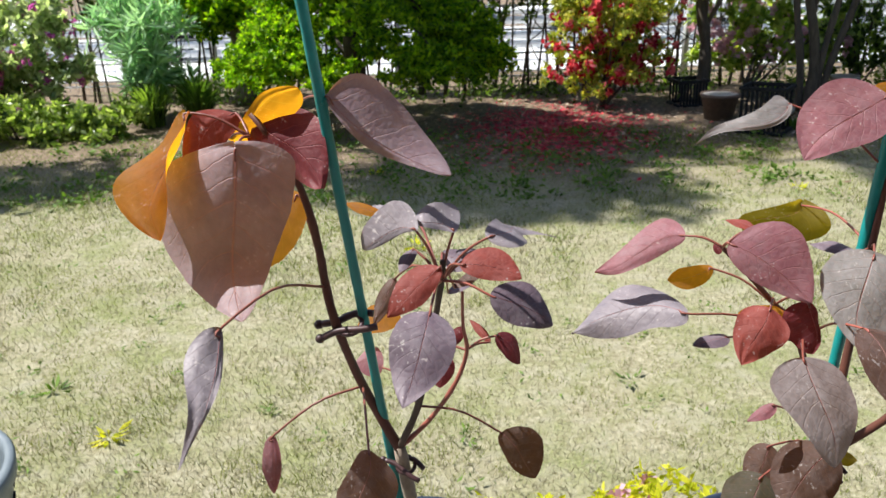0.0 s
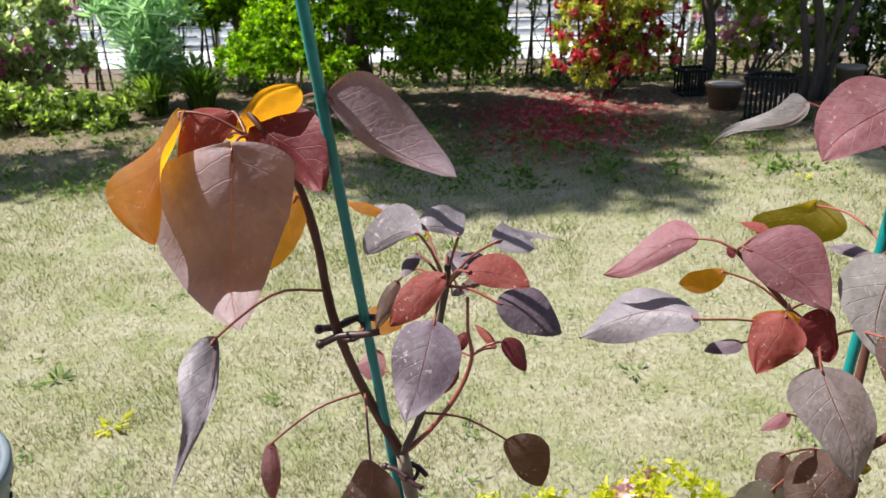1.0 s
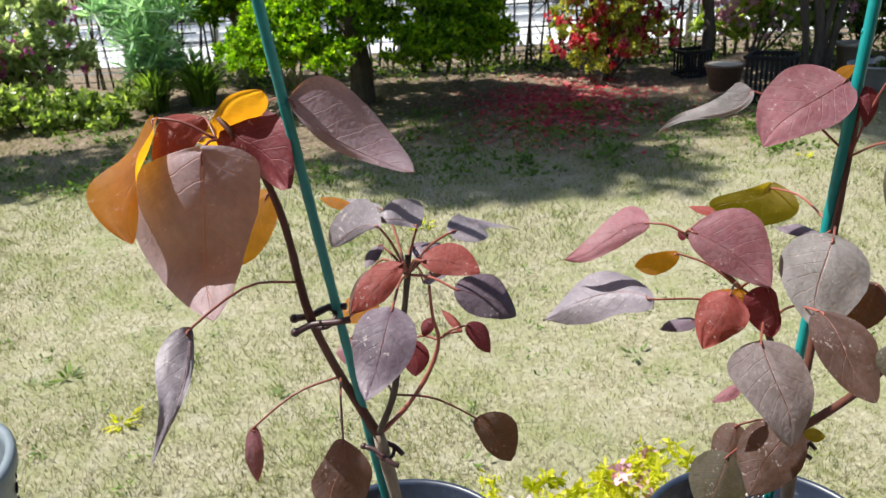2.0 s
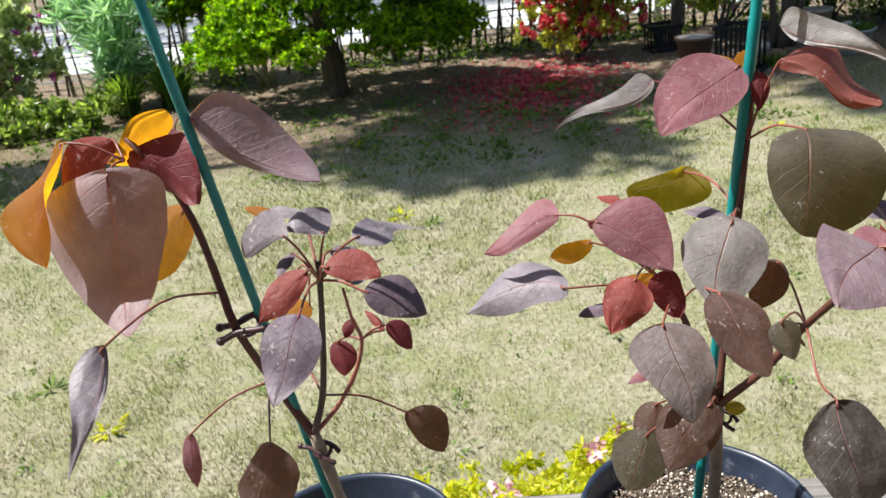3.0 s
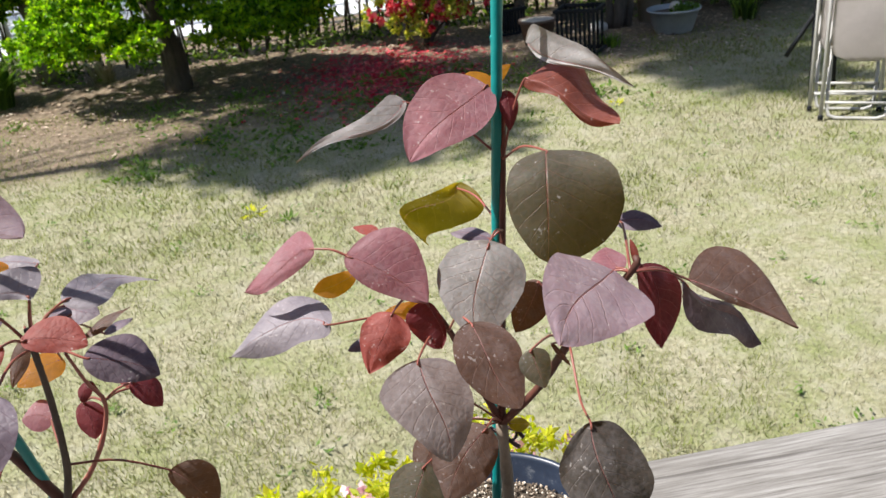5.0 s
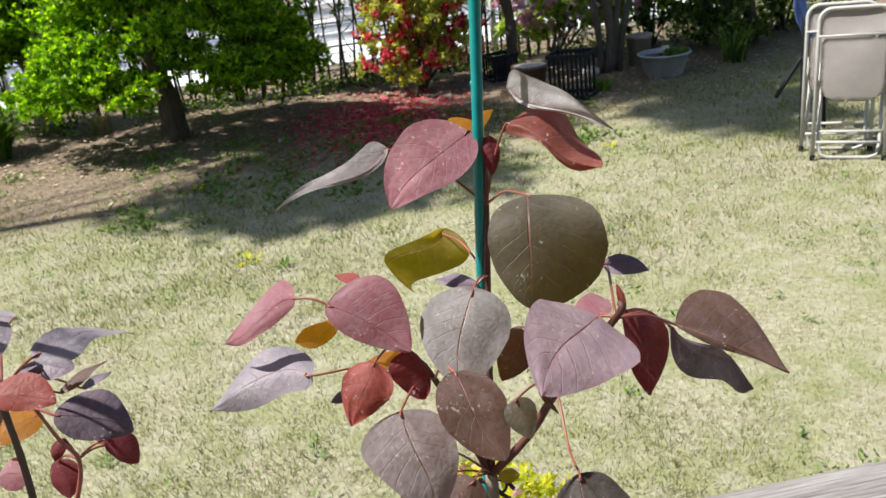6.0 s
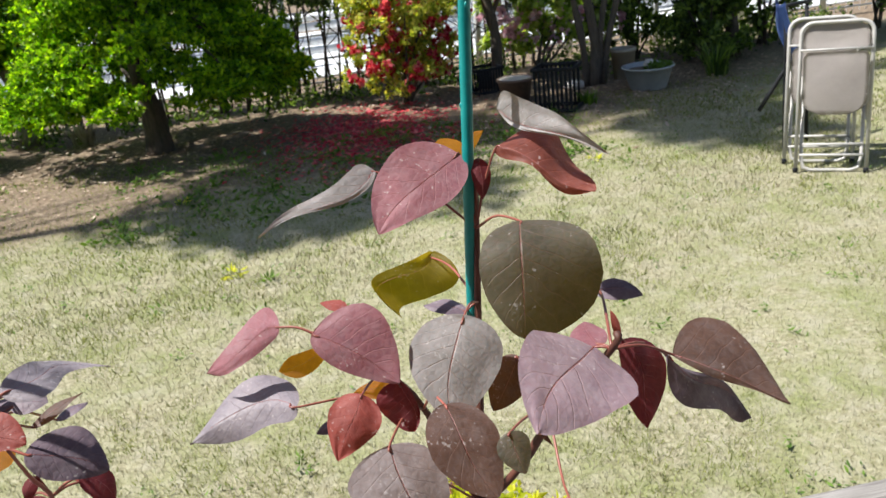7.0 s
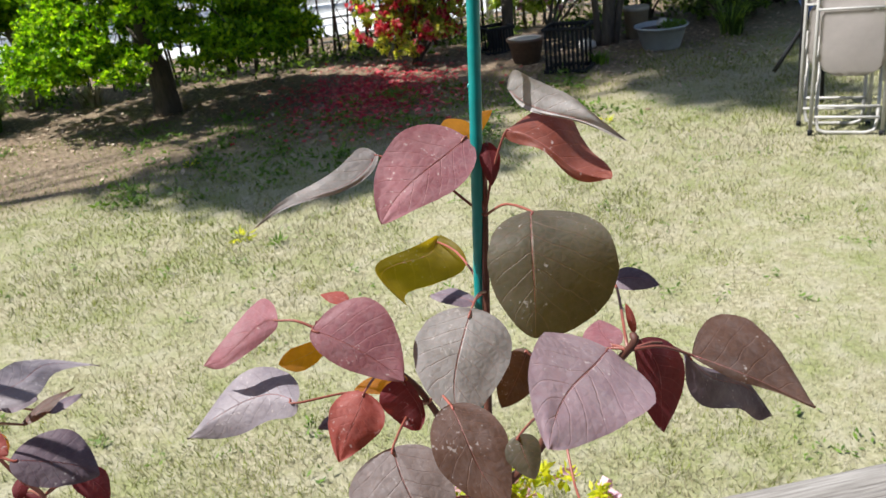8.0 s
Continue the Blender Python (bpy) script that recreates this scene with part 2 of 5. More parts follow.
PINK_PETALS = foliage("pink_petals", [(0.0, (0.62, 0.36, 0.46)), (1.0, (0.85, 0.66, 0.72))], (1.1, 0.8, 0.9), 0.4, 0.5)
MAGENTA_PETALS = foliage("magenta_petals", [(0.0, (0.5, 0.08, 0.36)), (1.0, (0.72, 0.25, 0.55))], (1.1, 0.7, 1.0), 0.4, 0.5)
HEDGE_LEAVES = foliage("hedge_leaves", [(0.0, (0.14, 0.20, 0.09)), (0.5, (0.36, 0.43, 0.24)), (1.0, (0.62, 0.65, 0.48))], (1.4, 1.5, 0.8), 0.6, 0.28)
LOW_LEAVES = foliage("border_leaves", [(0.0, (0.05, 0.09, 0.02)), (0.5, (0.18, 0.25, 0.06)), (1.0, (0.5, 0.55, 0.25))], (1.3, 1.5, 0.5), 0.5, 0.3)
SILVER_LEAVES = foliage("silver_green_leaves", [(0.0, (0.20, 0.38, 0.20)), (1.0, (0.55, 0.74, 0.46))], (1.1, 1.3, 0.8), 0.5, 0.4)
LITTER = foliage("leaf_litter", [(0.0, (0.12, 0.075, 0.045)), (0.6, (0.30, 0.21, 0.145)), (1.0, (0.56, 0.46, 0.37))], (1.0, 0.8, 0.5), 0.1, 0.8)

MAUVE = leaf_material("mauve_leaf", (0.18, 0.13, 0.162), (0.295, 0.222, 0.262), (0.33, 0.17, 0.175), (0.72, 0.27, 0.02), 0.22)
PALE_MAUVE = leaf_material("pale_mauve_leaf", (0.24, 0.185, 0.21), (0.39, 0.32, 0.35), (0.46, 0.20, 0.20), (0.72, 0.25, 0.002), 0.36, bloom=0.3)
PINK = leaf_material("pink_leaf", (0.16, 0.060, 0.08), (0.265, 0.115, 0.138), (0.42, 0.19, 0.20), (0.6, 0.13, 0.06), 0.28, bloom=0.22)
RED = leaf_material("red_leaf", (0.16, 0.028, 0.022), (0.26, 0.055, 0.045), (0.45, 0.14, 0.11), (0.6, 0.08, 0.02), 0.28, bloom=0.08)
RUST = leaf_material("rusty_red_leaf", (0.10, 0.027, 0.02), (0.185, 0.052, 0.038), (0.32, 0.10, 0.07), (0.65, 0.13, 0.015), 0.24, bloom=0.08)
DARK_RED = leaf_material("dark_red_leaf", (0.085, 0.013, 0.020), (0.155, 0.028, 0.036), (0.26, 0.06, 0.06), (0.45, 0.03, 0.012), 0.24, bloom=0.04)
SILVER = leaf_material("silver_grey_leaf", (0.17, 0.172, 0.172), (0.29, 0.288, 0.288), (0.36, 0.22, 0.21), (0.62, 0.28, 0.02), 0.2, 0.5, bloom=0.42)
VIOLET = leaf_material("violet_grey_leaf", (0.075, 0.054, 0.072), (0.155, 0.118, 0.148), (0.2, 0.12, 0.14), (0.22, 0.09, 0.05), 0.10, 0.55, bloom=0.22)
BROWN = leaf_material("brown_leaf", (0.05, 0.030, 0.024), (0.105, 0.066, 0.054), (0.20, 0.10, 0.075), (0.42, 0.14, 0.015), 0.26, bloom=0.16)
OLIVE = leaf_material("olive_leaf", (0.036, 0.037, 0.028), (0.072, 0.073, 0.058), (0.22, 0.10, 0.085), (0.40, 0.25, 0.006), 0.30, 0.55, bloom=0.08)
YELLOW_OLIVE = leaf_material("yellow_olive_leaf", (0.10, 0.08, 0.012), (0.16, 0.13, 0.02), (0.13, 0.09, 0.012), (0.62, 0.44, 0.008), 0.55, bloom=0.03)
DUSTY = leaf_material("dusty_grey_pink_leaf", (0.18, 0.145, 0.14), (0.28, 0.24, 0.235), (0.27, 0.17, 0.15), (0.40, 0.16, 0.03), 0.2, 0.5, bloom=0.5)
LILAC = leaf_material("lilac_leaf", (0.14, 0.122, 0.145), (0.235, 0.21, 0.235), (0.22, 0.18, 0.19), (0.30, 0.15, 0.06), 0.18, 0.5, bloom=0.3)
GREY_BROWN = leaf_material("grey_brown_leaf", (0.030, 0.026, 0.022), (0.075, 0.066, 0.058), (0.16, 0.10, 0.08), (0.22, 0.11, 0.02), 0.16, 0.55, bloom=0.22)
VEIN = plain("leaf_vein", (0.26, 0.085, 0.085), (0.38, 0.15, 0.145), 160, 0.5, relief=0.05, dist=0.0002)
BARK_DARK = plain("dark_brown_bark", (0.028, 0.018, 0.013), (0.10, 0.07, 0.052), 130, 0.7, relief=0.5, dist=0.001, stretch=(1, 1, 0.5))
ORANGE = leaf_material("orange_leaf", (0.24, 0.085, 0.018), (0.34, 0.13, 0.03), (0.34, 0.10, 0.03), (1.0, 0.44, 0.015), 0.7, bloom=0.03)


# ---- building helpers ----
def mesh_from(name, verts, faces, mats=()):
    me = bpy.data.meshes.new(name)
    me.from_pydata([tuple(v) for v in verts], [], faces)
    for m in mats:
        me.materials.append(m)
    return me


def part(name, bm, material, parent=None, label="", smooth=True):
    """Links a bmesh (or a mesh) as one mesh object, under its thing or part."""
    if isinstance(bm, bmesh.types.BMesh):
        me = bpy.data.meshes.new(name)
        if smooth:
            for f in bm.faces:
                f.smooth = True
        bm.to_mesh(me)
        bm.free()
    else:
        me = bm
        if smooth:
            for f in me.polygons:
                f.use_smooth = True
    if not me.materials:
        me.materials.append(material)
    ob = new(name, me)
    if parent:
        ob.parent = parent
    if label:
        tagged(ob, label)
    return ob


def empty_thing(name, at, label, category, group=""):
    ob = new(name)
    ob.location = at
    ob.empty_display_size = 0.05
    return tagged(ob, label, category, group)


def sweep(bm, pts, radii, sides=8, cap=True):
    """A tapered round tube along points."""
    pts = [Vector(p) for p in pts]
    rings, up = [], None
    for i, p in enumerate(pts):
        d = (pts[min(i + 1, len(pts) - 1)] - pts[max(i - 1, 0)]).normalized()
        if up is None:
            up = d.orthogonal().normalized()
        up = (up - d * up.dot(d)).normalized()
        side = d.cross(up)
        r = radii[i] if isinstance(radii, (list, tuple)) else radii
        rings.append([bm.verts.new(p + (up * math.cos(a) + side * math.sin(a)) * r) for a in [2 * math.pi * k / sides for k in range(sides)]])
    for a, b in zip(rings, rings[1:]):
        for k in range(sides):
            bm.faces.new((a[k], a[(k + 1) % sides], b[(k + 1) % sides], b[k]))
    if cap:
        bm.faces.new(rings[0][::-1])
        bm.faces.new(rings[-1])
    return bm


def curve_points(pts, n=14):
    """A smooth line through a few points."""
    pts = [Vector(p) for p in pts]
    if len(pts) == 2:
        return [pts[0].lerp(pts[1], i / (n - 1)) for i in range(n)]
    ext = [pts[0] * 2 - pts[1], *pts, pts[-1] * 2 - pts[-2]]
    out = []
    for i in range(n):
        s = i / (n - 1) * (len(pts) - 1)
        k = min(int(s), len(pts) - 2)
        u = s - k
        a, b, c, d = ext[k:k + 4]
        out.append(0.5 * ((2 * b) + (c - a) * u + (2 * a - 5 * b + 4 * c - d) * u * u + (3 * b - a - 3 * c + d) * u ** 3))
    return out


def tube(pts, r0, r1=None, sides=8, n=14, knobs=0.0, seed=1):
    line = curve_points(pts, n)
    r1 = r0 if r1 is None else r1
    rnd = random.Random(seed)
    radii = [(r0 + (r1 - r0) * i / (n - 1)) * (1 + knobs * rnd.uniform(-1, 1)) for i in range(n)]
    return sweep(bmesh.new(), line, radii, sides)


def box(bm, size, at=(0, 0, 0), turn=None, bevel=0.0):
    m = Matrix.Translation(at) @ (turn or Matrix.Identity(4)) @ Matrix.Diagonal((*size, 1))
    made = bmesh.ops.create_cube(bm, size=1, matrix=m)
    if bevel:
        edges = list({e for v in made["verts"] for e in v.link_edges})
        bmesh.ops.bevel(bm, geom=edges, offset=bevel, segments=2, affect="EDGES", profile=0.6)
    return bm


def lathe(profile, sides=40):
    """A turned body from (radius, height) pairs."""
    bm = bmesh.new()
    rings = [[bm.verts.new((r * math.cos(2 * math.pi * k / sides), r * math.sin(2 * math.pi * k / sides), z)) for k in range(sides)] for r, z in profile]
    for a, b in zip(rings, rings[1:]):
        for k in range(sides):
            bm.faces.new((a[k], a[(k + 1) % sides], b[(k + 1) % sides], b[k]))
    return bm


def scatter_leaves(name, centres, size, seed, flat=0.0, aspect=0.5, spread=0.3, updir=None):
    """Many small pointed leaves, one at each centre: two triangles folded along the midrib."""
    rng = np.random.default_rng(seed)
    c = np.asarray(centres, float)
    n = len(c)
    d = rng.normal(size=(n, 3))
    if updir is not None:
        d = d * spread + np.asarray(updir)
    d[:, 2] *= 1 - flat
    d /= np.linalg.norm(d, axis=1, keepdims=True) + 1e-9
    e = np.cross(d, rng.normal(size=(n, 3)) * (1 - flat) + np.array([0, 0, flat * 3.0]))
    e /= np.linalg.norm(e, axis=1, keepdims=True) + 1e-9
    nrm = np.cross(d, e)
    s = size * rng.uniform(0.6, 1.35, (n, 1))
    v = np.stack([c, c + d * s * 0.5 + e * s * aspect * 0.5 + nrm * s * 0.08, c + d * s, c + d * s * 0.5 - e * s * aspect * 0.5 + nrm * s * 0.08], 1).reshape(-1, 3)
    i = np.arange(n)[:, None] * 4
    f = np.concatenate([i + [0, 1, 2], i + [0, 2, 3]], 1).reshape(-1, 3)
    me = bpy.data.meshes.new(name)
    me.vertices.add(len(v))
    me.vertices.foreach_set("co", v.ravel())
    me.loops.add(len(f) * 3)
    me.loops.foreach_set("vertex_index", f.ravel().astype(np.int32))
    me.polygons.add(len(f))
    me.polygons.foreach_set("loop_start", np.arange(len(f), dtype=np.int32) * 3)
    me.update(calc_edges=True)
    me.validate()
    return me


def crown_points(blobs, n, seed, shell=0.55, lump=0.25):
    """Points in uneven clumps: blobs are (x, y, z, rx, ry, rz)."""
    rng = np.random.default_rng(seed)
    out = []
    total = sum(b[3] * b[4] * b[5] for b in blobs) + 1e-9
    for b in blobs:
        k = max(8, int(n * b[3] * b[4] * b[5] / total))
        twigs = max(3, k // 26)
        u = rng.normal(size=(twigs, 3))
        u /= np.linalg.norm(u, axis=1, keepdims=True)
        u *= (shell + (1 - shell) * rng.random((twigs, 1)) ** 0.6) * (1 + lump * rng.normal(size=(twigs, 1)) * 0.5)
        pick = u[rng.integers(0, twigs, k)] + rng.normal(size=(k, 3)) * 0.085
        out.append(pick * np.array(b[3:6]) + np.array(b[:3]))
    p = np.concatenate(out)
    return p[p[:, 2] > 0.03]


def sub_blobs(c, r, n, size, seed):
    """Clumps that fill an ellipsoid unevenly."""
    rng = np.random.default_rng(seed)
    out = []
    for _ in range(n):
        u = rng.normal(size=3)
        u = u / np.linalg.norm(u) * rng.uniform(0.35, 0.9)
        s = size * rng.uniform(0.7, 1.3)
        out.append((c[0] + u[0] * r[0], c[1] + u[1] * r[1], c[2] + u[2] * r[2], s, s, s * 0.75))
    return out


def cone_blobs(low, high, wide, n, size, seed):
    """Flat sprays in tiers round a cone that narrows upwards."""
    rng = np.random.default_rng(seed)
    out = []
    for _ in range(n):
        f = 1 - math.sqrt(rng.random())
        a = rng.random() * 2 * math.pi
        r = wide * (1 - 0.92 * f) * rng.uniform(0.72, 1.0)
        s = size * rng.uniform(0.7, 1.35)
        out.append((0.13 + r * math.cos(a), r * math.sin(a) * 0.8, low + (high - low) * f, s, s, s * 0.42))
    return out


# ---- ground, road and unseen sky-blocking wall ----
def ground():
    rng = np.random.default_rng(5)
    bm = bmesh.new()
    xs = [-400, -120, -40, -16] + list(np.linspace(-9, 9, 61)) + [16, 40, 120, 400]
    ys = [-400, -120, -40, -8] + list(np.linspace(-3, 11, 57)) + [16, 40, 120, 400]
    grid = [[bm.verts.new((x, y, 0.018 * noise.noise(Vector((x * 0.9, y * 0.9, 0.3))) + 0.006 * noise.noise(Vector((x * 4, y * 4, 2))) if abs(x) < 10 and -4 < y < 11.2 else 0.0)) for y in ys] for x in xs]
    for i in range(len(xs) - 1):
        for j in range(len(ys) - 1):
            bm.faces.new((grid[i][j], grid[i + 1][j], grid[i + 1][j + 1], grid[i][j + 1]))
    tagged(part("ground", bm, GROUND), "dry spring lawn with bare earth along the fence", "ground", kind="structure")
    road = bmesh.new()
    box(road, (120, 7, 0.05), (0, 15.6, 0.005), bevel=0.01)
    tagged(part("road", road, CONCRETE, smooth=False), "pale sunlit concrete road behind the fence", "road", kind="structure")
    # Unseen wall, added this high and dark to cut sky light on the plants.
    wall = bmesh.new()
    box(wall, (14, 0.2, 6.2), (0, -2.7, 3.1))
    tagged(part("wall_unseen", wall, UNSEEN_WALL, smooth=False), "unseen plain wall behind the deck, added to hold back sky light", "wall", kind="structure")
    return rng


ground()


def lawn_blades():
    rng = np.random.default_rng(11)

    def blades(name, n, mat, height, width, keep, label):
        y = 1.1 + 8.2 * rng.random(n) ** 1.25
        x = 0.35 + (rng.random(n) - 0.5) * (1.6 + y * 1.45)
        x -= 0.1 * y * rng.random(n)
        k = keep(x, y) & (np.hypot(x + 2.1, (y - 7.3) * 0.8) > rng.uniform(0.0, 1.3, n) ** 1.3)
        x, y = x[k], y[k]
        n = len(x)
        h = height * rng.uniform(0.4, 1.3, n)
        lean = rng.normal(size=(n, 2)) * 0.7
        a = rng.random(n) * np.pi
        w = width * (1.1 + 0.22 * y)
        base = np.stack([x, y, np.full(n, -0.012)], 1)
        s = np.stack([np.cos(a) * w, np.sin(a) * w, 0 * a], 1)
        top = base + np.stack([lean[:, 0] * h, lean[:, 1] * h, h + 0.012], 1)
        v = np.stack([base - s, base + s, top], 1).reshape(-1, 3)
        me = bpy.data.meshes.new(name)
        me.vertices.add(len(v))
        me.vertices.foreach_set("co", v.ravel())
        me.loops.add(len(v))
        me.loops.foreach_set("vertex_index", np.arange(len(v), dtype=np.int32))
        me.polygons.add(n)
        me.polygons.foreach_set("loop_start", np.arange(n, dtype=np.int32) * 3)
        me.update(calc_edges=True)
        tagged(part(name, me, mat, smooth=False), label, "grass", kind="stuff")

    def patch(x, y, s, o):
        return np.array([noise.noise(Vector((p * s + o, q * s, 1.7))) for p, q in zip(x, y)])

    blades("dry_grass", 190000, DRY_GRASS, 0.026, 0.0016, lambda x, y: y < np.where(x < 1.9, np.where(x < -1.3, 7.6, 6.0), 7.2) + 0.4 * np.sin(x * 2.0) - 1.2 * rng.random(len(x)), "short straw-coloured dry lawn grass")
    blades("green_grass", 190000, GREEN_GRASS, 0.03, 0.0016, lambda x, y: (0.8 * patch(x, y, 1.5, 0) + 0.7 * patch(x, y, 5.0, 9) + 0.7 * patch(x, y, 11.0, 4) + 0.14 * rng.normal(size=len(x)) > 0.16 - 0.22 * np.clip(0.3 - x, 0, 1.2) - 0.35 * (y > 5.1 + 0.4 * rng.random(len(x)))) & (y < 8.2), "patches of fresh green lawn grass")


lawn_blades()


# ---- fence and what lies behind it ----
def fence():
    f = empty_thing("fence", (0, 10.9, 0), "white metal mesh fence behind a row of saplings", "fence")
    for k in range(-6, 8):
        part("post", tube([(k * 1.25, 0, 0), (k * 1.25, 0, 1.35)], 0.045, sides=8, n=3), WHITE_PAINT, f)
    for z in (0.12, 0.42, 0.72, 1.02, 1.3):
        part("rail", tube([(-7.6, 0.02, z), (8.9, 0.02, z)], 0.014 if z < 1.2 else 0.022, sides=6, n=3), WHITE_PAINT, f)
    wires = bmesh.new()
    for k in range(-76, 90):
        sweep(wires, [(k * 0.1, 0.035, 0.05), (k * 0.1, 0.035, 1.3)], 0.004, 4, False)
    tagged(part("wire_mesh", wires, WHITE_PAINT, f), kind="stuff")


def barrier():
    """The guard rail on the far side of the road."""
    b = empty_thing("guard_rail", (0, 13.2, 0), "white painted roadside guard rail in full sun", "guard rail")
    for k in range(-7, 9):
        part("post", tube([(k * 2.0, 0.06, 0), (k * 2.0, 0.06, 0.85)], 0.055, sides=10, n=3), WHITE_PAINT, b)
    for z in (0.35, 0.72):
        bm = bmesh.new()
        for dz in (-0.07, 0.07):
            sweep(bm, [(-15, 0, z + dz), (17, 0, z + dz)], 0.06, 8)
        part("beam", bm, WHITE_PAINT, b)


def parked_car(x, y, paint, label):
    """A parked car seen between the stems."""
    car = empty_thing("car", (x, y, 0.03), label, "car", "parked cars")
    bm = bmesh.new()
    lower = [(-2.1, 0.35), (-2.12, 0.62), (-1.95, 0.82), (-1.1, 0.92), (-0.55, 1.38), (0.9, 1.42), (1.6, 0.98), (2.05, 0.9), (2.12, 0.6), (2.08, 0.35)]
    sides = [[bm.verts.new((px, sy * (0.8 if pz < 1 else 0.62), pz)) for px, pz in lower] for sy in (-1, 1)]
    bm.faces.new(sides[0])
    bm.faces.new(sides[1][::-1])
    for k in range(len(lower)):
        bm.faces.new((sides[0][k], sides[1][k], sides[1][(k + 1) % len(lower)], sides[0][(k + 1) % len(lower)]))
    bmesh.ops.recalc_face_normals(bm, faces=bm.faces)
    bmesh.ops.bevel(bm, geom=list(bm.edges), offset=0.05, segments=2, affect="EDGES")
    part("body", bm, paint, car)
    for wx in (-1.3, 1.3):
        for wy in (-0.78, 0.78):
            w = lathe([(0.0, -0.1), (0.2, -0.1), (0.3, -0.09), (0.33, 0.0), (0.3, 0.09), (0.2, 0.1), (0.0, 0.1)], 20)
            bmesh.ops.transform(w, matrix=pose(wx, wy, 0.33, 90), verts=w.verts)
            part("wheel", w, BLACK, car)
    for sy in (-1, 1):
        g = bmesh.new()
        box(g, (1.5, 0.02, 0.3), (0.1, sy * 0.715, 1.13), pose(0, 0, 0, sy * 20), 0.005)
        part("side_window", g, BLACK, car)


fence()
barrier()
parked_car(-4.4, 15.2, WHITE_PAINT, "white parked car on the road behind the fence")
parked_car(2.6, 15.4, STEEL, "silver-grey parked car on the road behind the fence")
parked_car(7.6, 15.3, WHITE_PAINT, "white parked car on the road behind the fence")


def tree(name, base, trunk_pts, r0, r1, bark, blobs, n, leaf, mat, label, category, seed, limbs=6, aspect=0.5, flat=0.0):
    t = empty_thing(name, base, label, category)
    part("trunk", tube(trunk_pts, r0, r1, 12, 12, 0.12, seed), bark, t)
    rng = random.Random(seed)
    top = curve_points(trunk_pts, 12)
    for k in range(limbs):
        b = blobs[rng.randrange(len(blobs))]
        start = top[rng.randrange(5, 12)]
        end = Vector(b[:3])
        mid = start.lerp(end, 0.5) + Vector((rng.uniform(-0.1, 0.1), rng.uniform(-0.1, 0.1), rng.uniform(0, 0.1)))
        part("limb", tube([start, mid, end], r1 * 0.6, r1 * 0.2, 6, 8, 0.1, seed + k), bark, t)
    pts = crown_points(blobs, n, seed)
    part("crown", scatter_leaves("crown", pts, leaf, seed + 1, flat, aspect), mat, t, smooth=False)
    return t


# the clipped bright green tree in the middle of the bed
tree("tree", (-1.4, 8.62, 0), [(0, 0, -0.05), (0.02, 0, 0.4), (-0.03, 0.03, 0.9), (0, 0, 2.6)], 0.15, 0.05, TREE_BARK,
     cone_blobs(0.56, 3.1, 1.52, 500, 0.2, 3), 125000, 0.052, YEW,
     "clipped evergreen tree with bright lime-green new growth", "tree", 3, 14, 0.55)
tree("tree", (-3.1, 10.0, 0), [(0, 0, -0.05), (0.05, 0, 0.6), (-0.05, -0.1, 1.4), (0.1, -0.3, 2.4)], 0.14, 0.07, PALE_BARK,
     sub_blobs((-0.3, -0.2, 1.4), (0.65, 0.5, 0.6), 42, 0.2, 13), 13000, 0.08, YEW,
     "tall leaning tree by the fence with yellow-green leaves", "tree", 13, 14, 0.55)
tree("tree", (-0.9, 10.4, 0), [(0, 0, -0.05), (0.04, 0, 0.8), (-0.08, 0, 2.0), (-0.4, 0, 3.6)], 0.06, 0.035, TREE_BARK,
     sub_blobs((-0.5, 0, 4.1), (0.6, 0.9, 0.6), 50, 0.26, 16), 13000, 0.09, DARK_LEAVES,
     "slender tall tree in the row along the fence", "tree", 16, 8, 0.55)


# Out of view: crown lobes are placed so that their shadows fall across the lawn.
tree("tree", (-8.3, 6.4, 0), [(0, 0, -0.05), (0.1, 0, 4.0), (0.4, 0, 7.0), (1.0, 0.3, 12.0), (2.5, 0.8, 15.2)], 0.11, 0.035, TREE_BARK,
     sub_blobs((0.65, 0.1, 6.5), (0.9, 0.9, 0.7), 50, 0.3, 17) + sub_blobs((1.02, 0.05, 12.3), (1.8, 1.15, 0.6), 200, 0.32, 18)
     + sub_blobs((1.06, 1.5, 12.9), (1.65, 1.25, 0.5), 180, 0.32, 22) + sub_blobs((2.64, 0.45, 15.4), (0.95, 0.85, 0.5), 70, 0.32, 19)
     + sub_blobs((2.75, 1.95, 15.8), (2.5, 1.25, 0.5), 210, 0.32, 20), 125000, 0.085, DARK_LEAVES,
     "unseen tall tree beside the lawn, crown lobes added to shade it", "tree", 17, 14, 0.55)


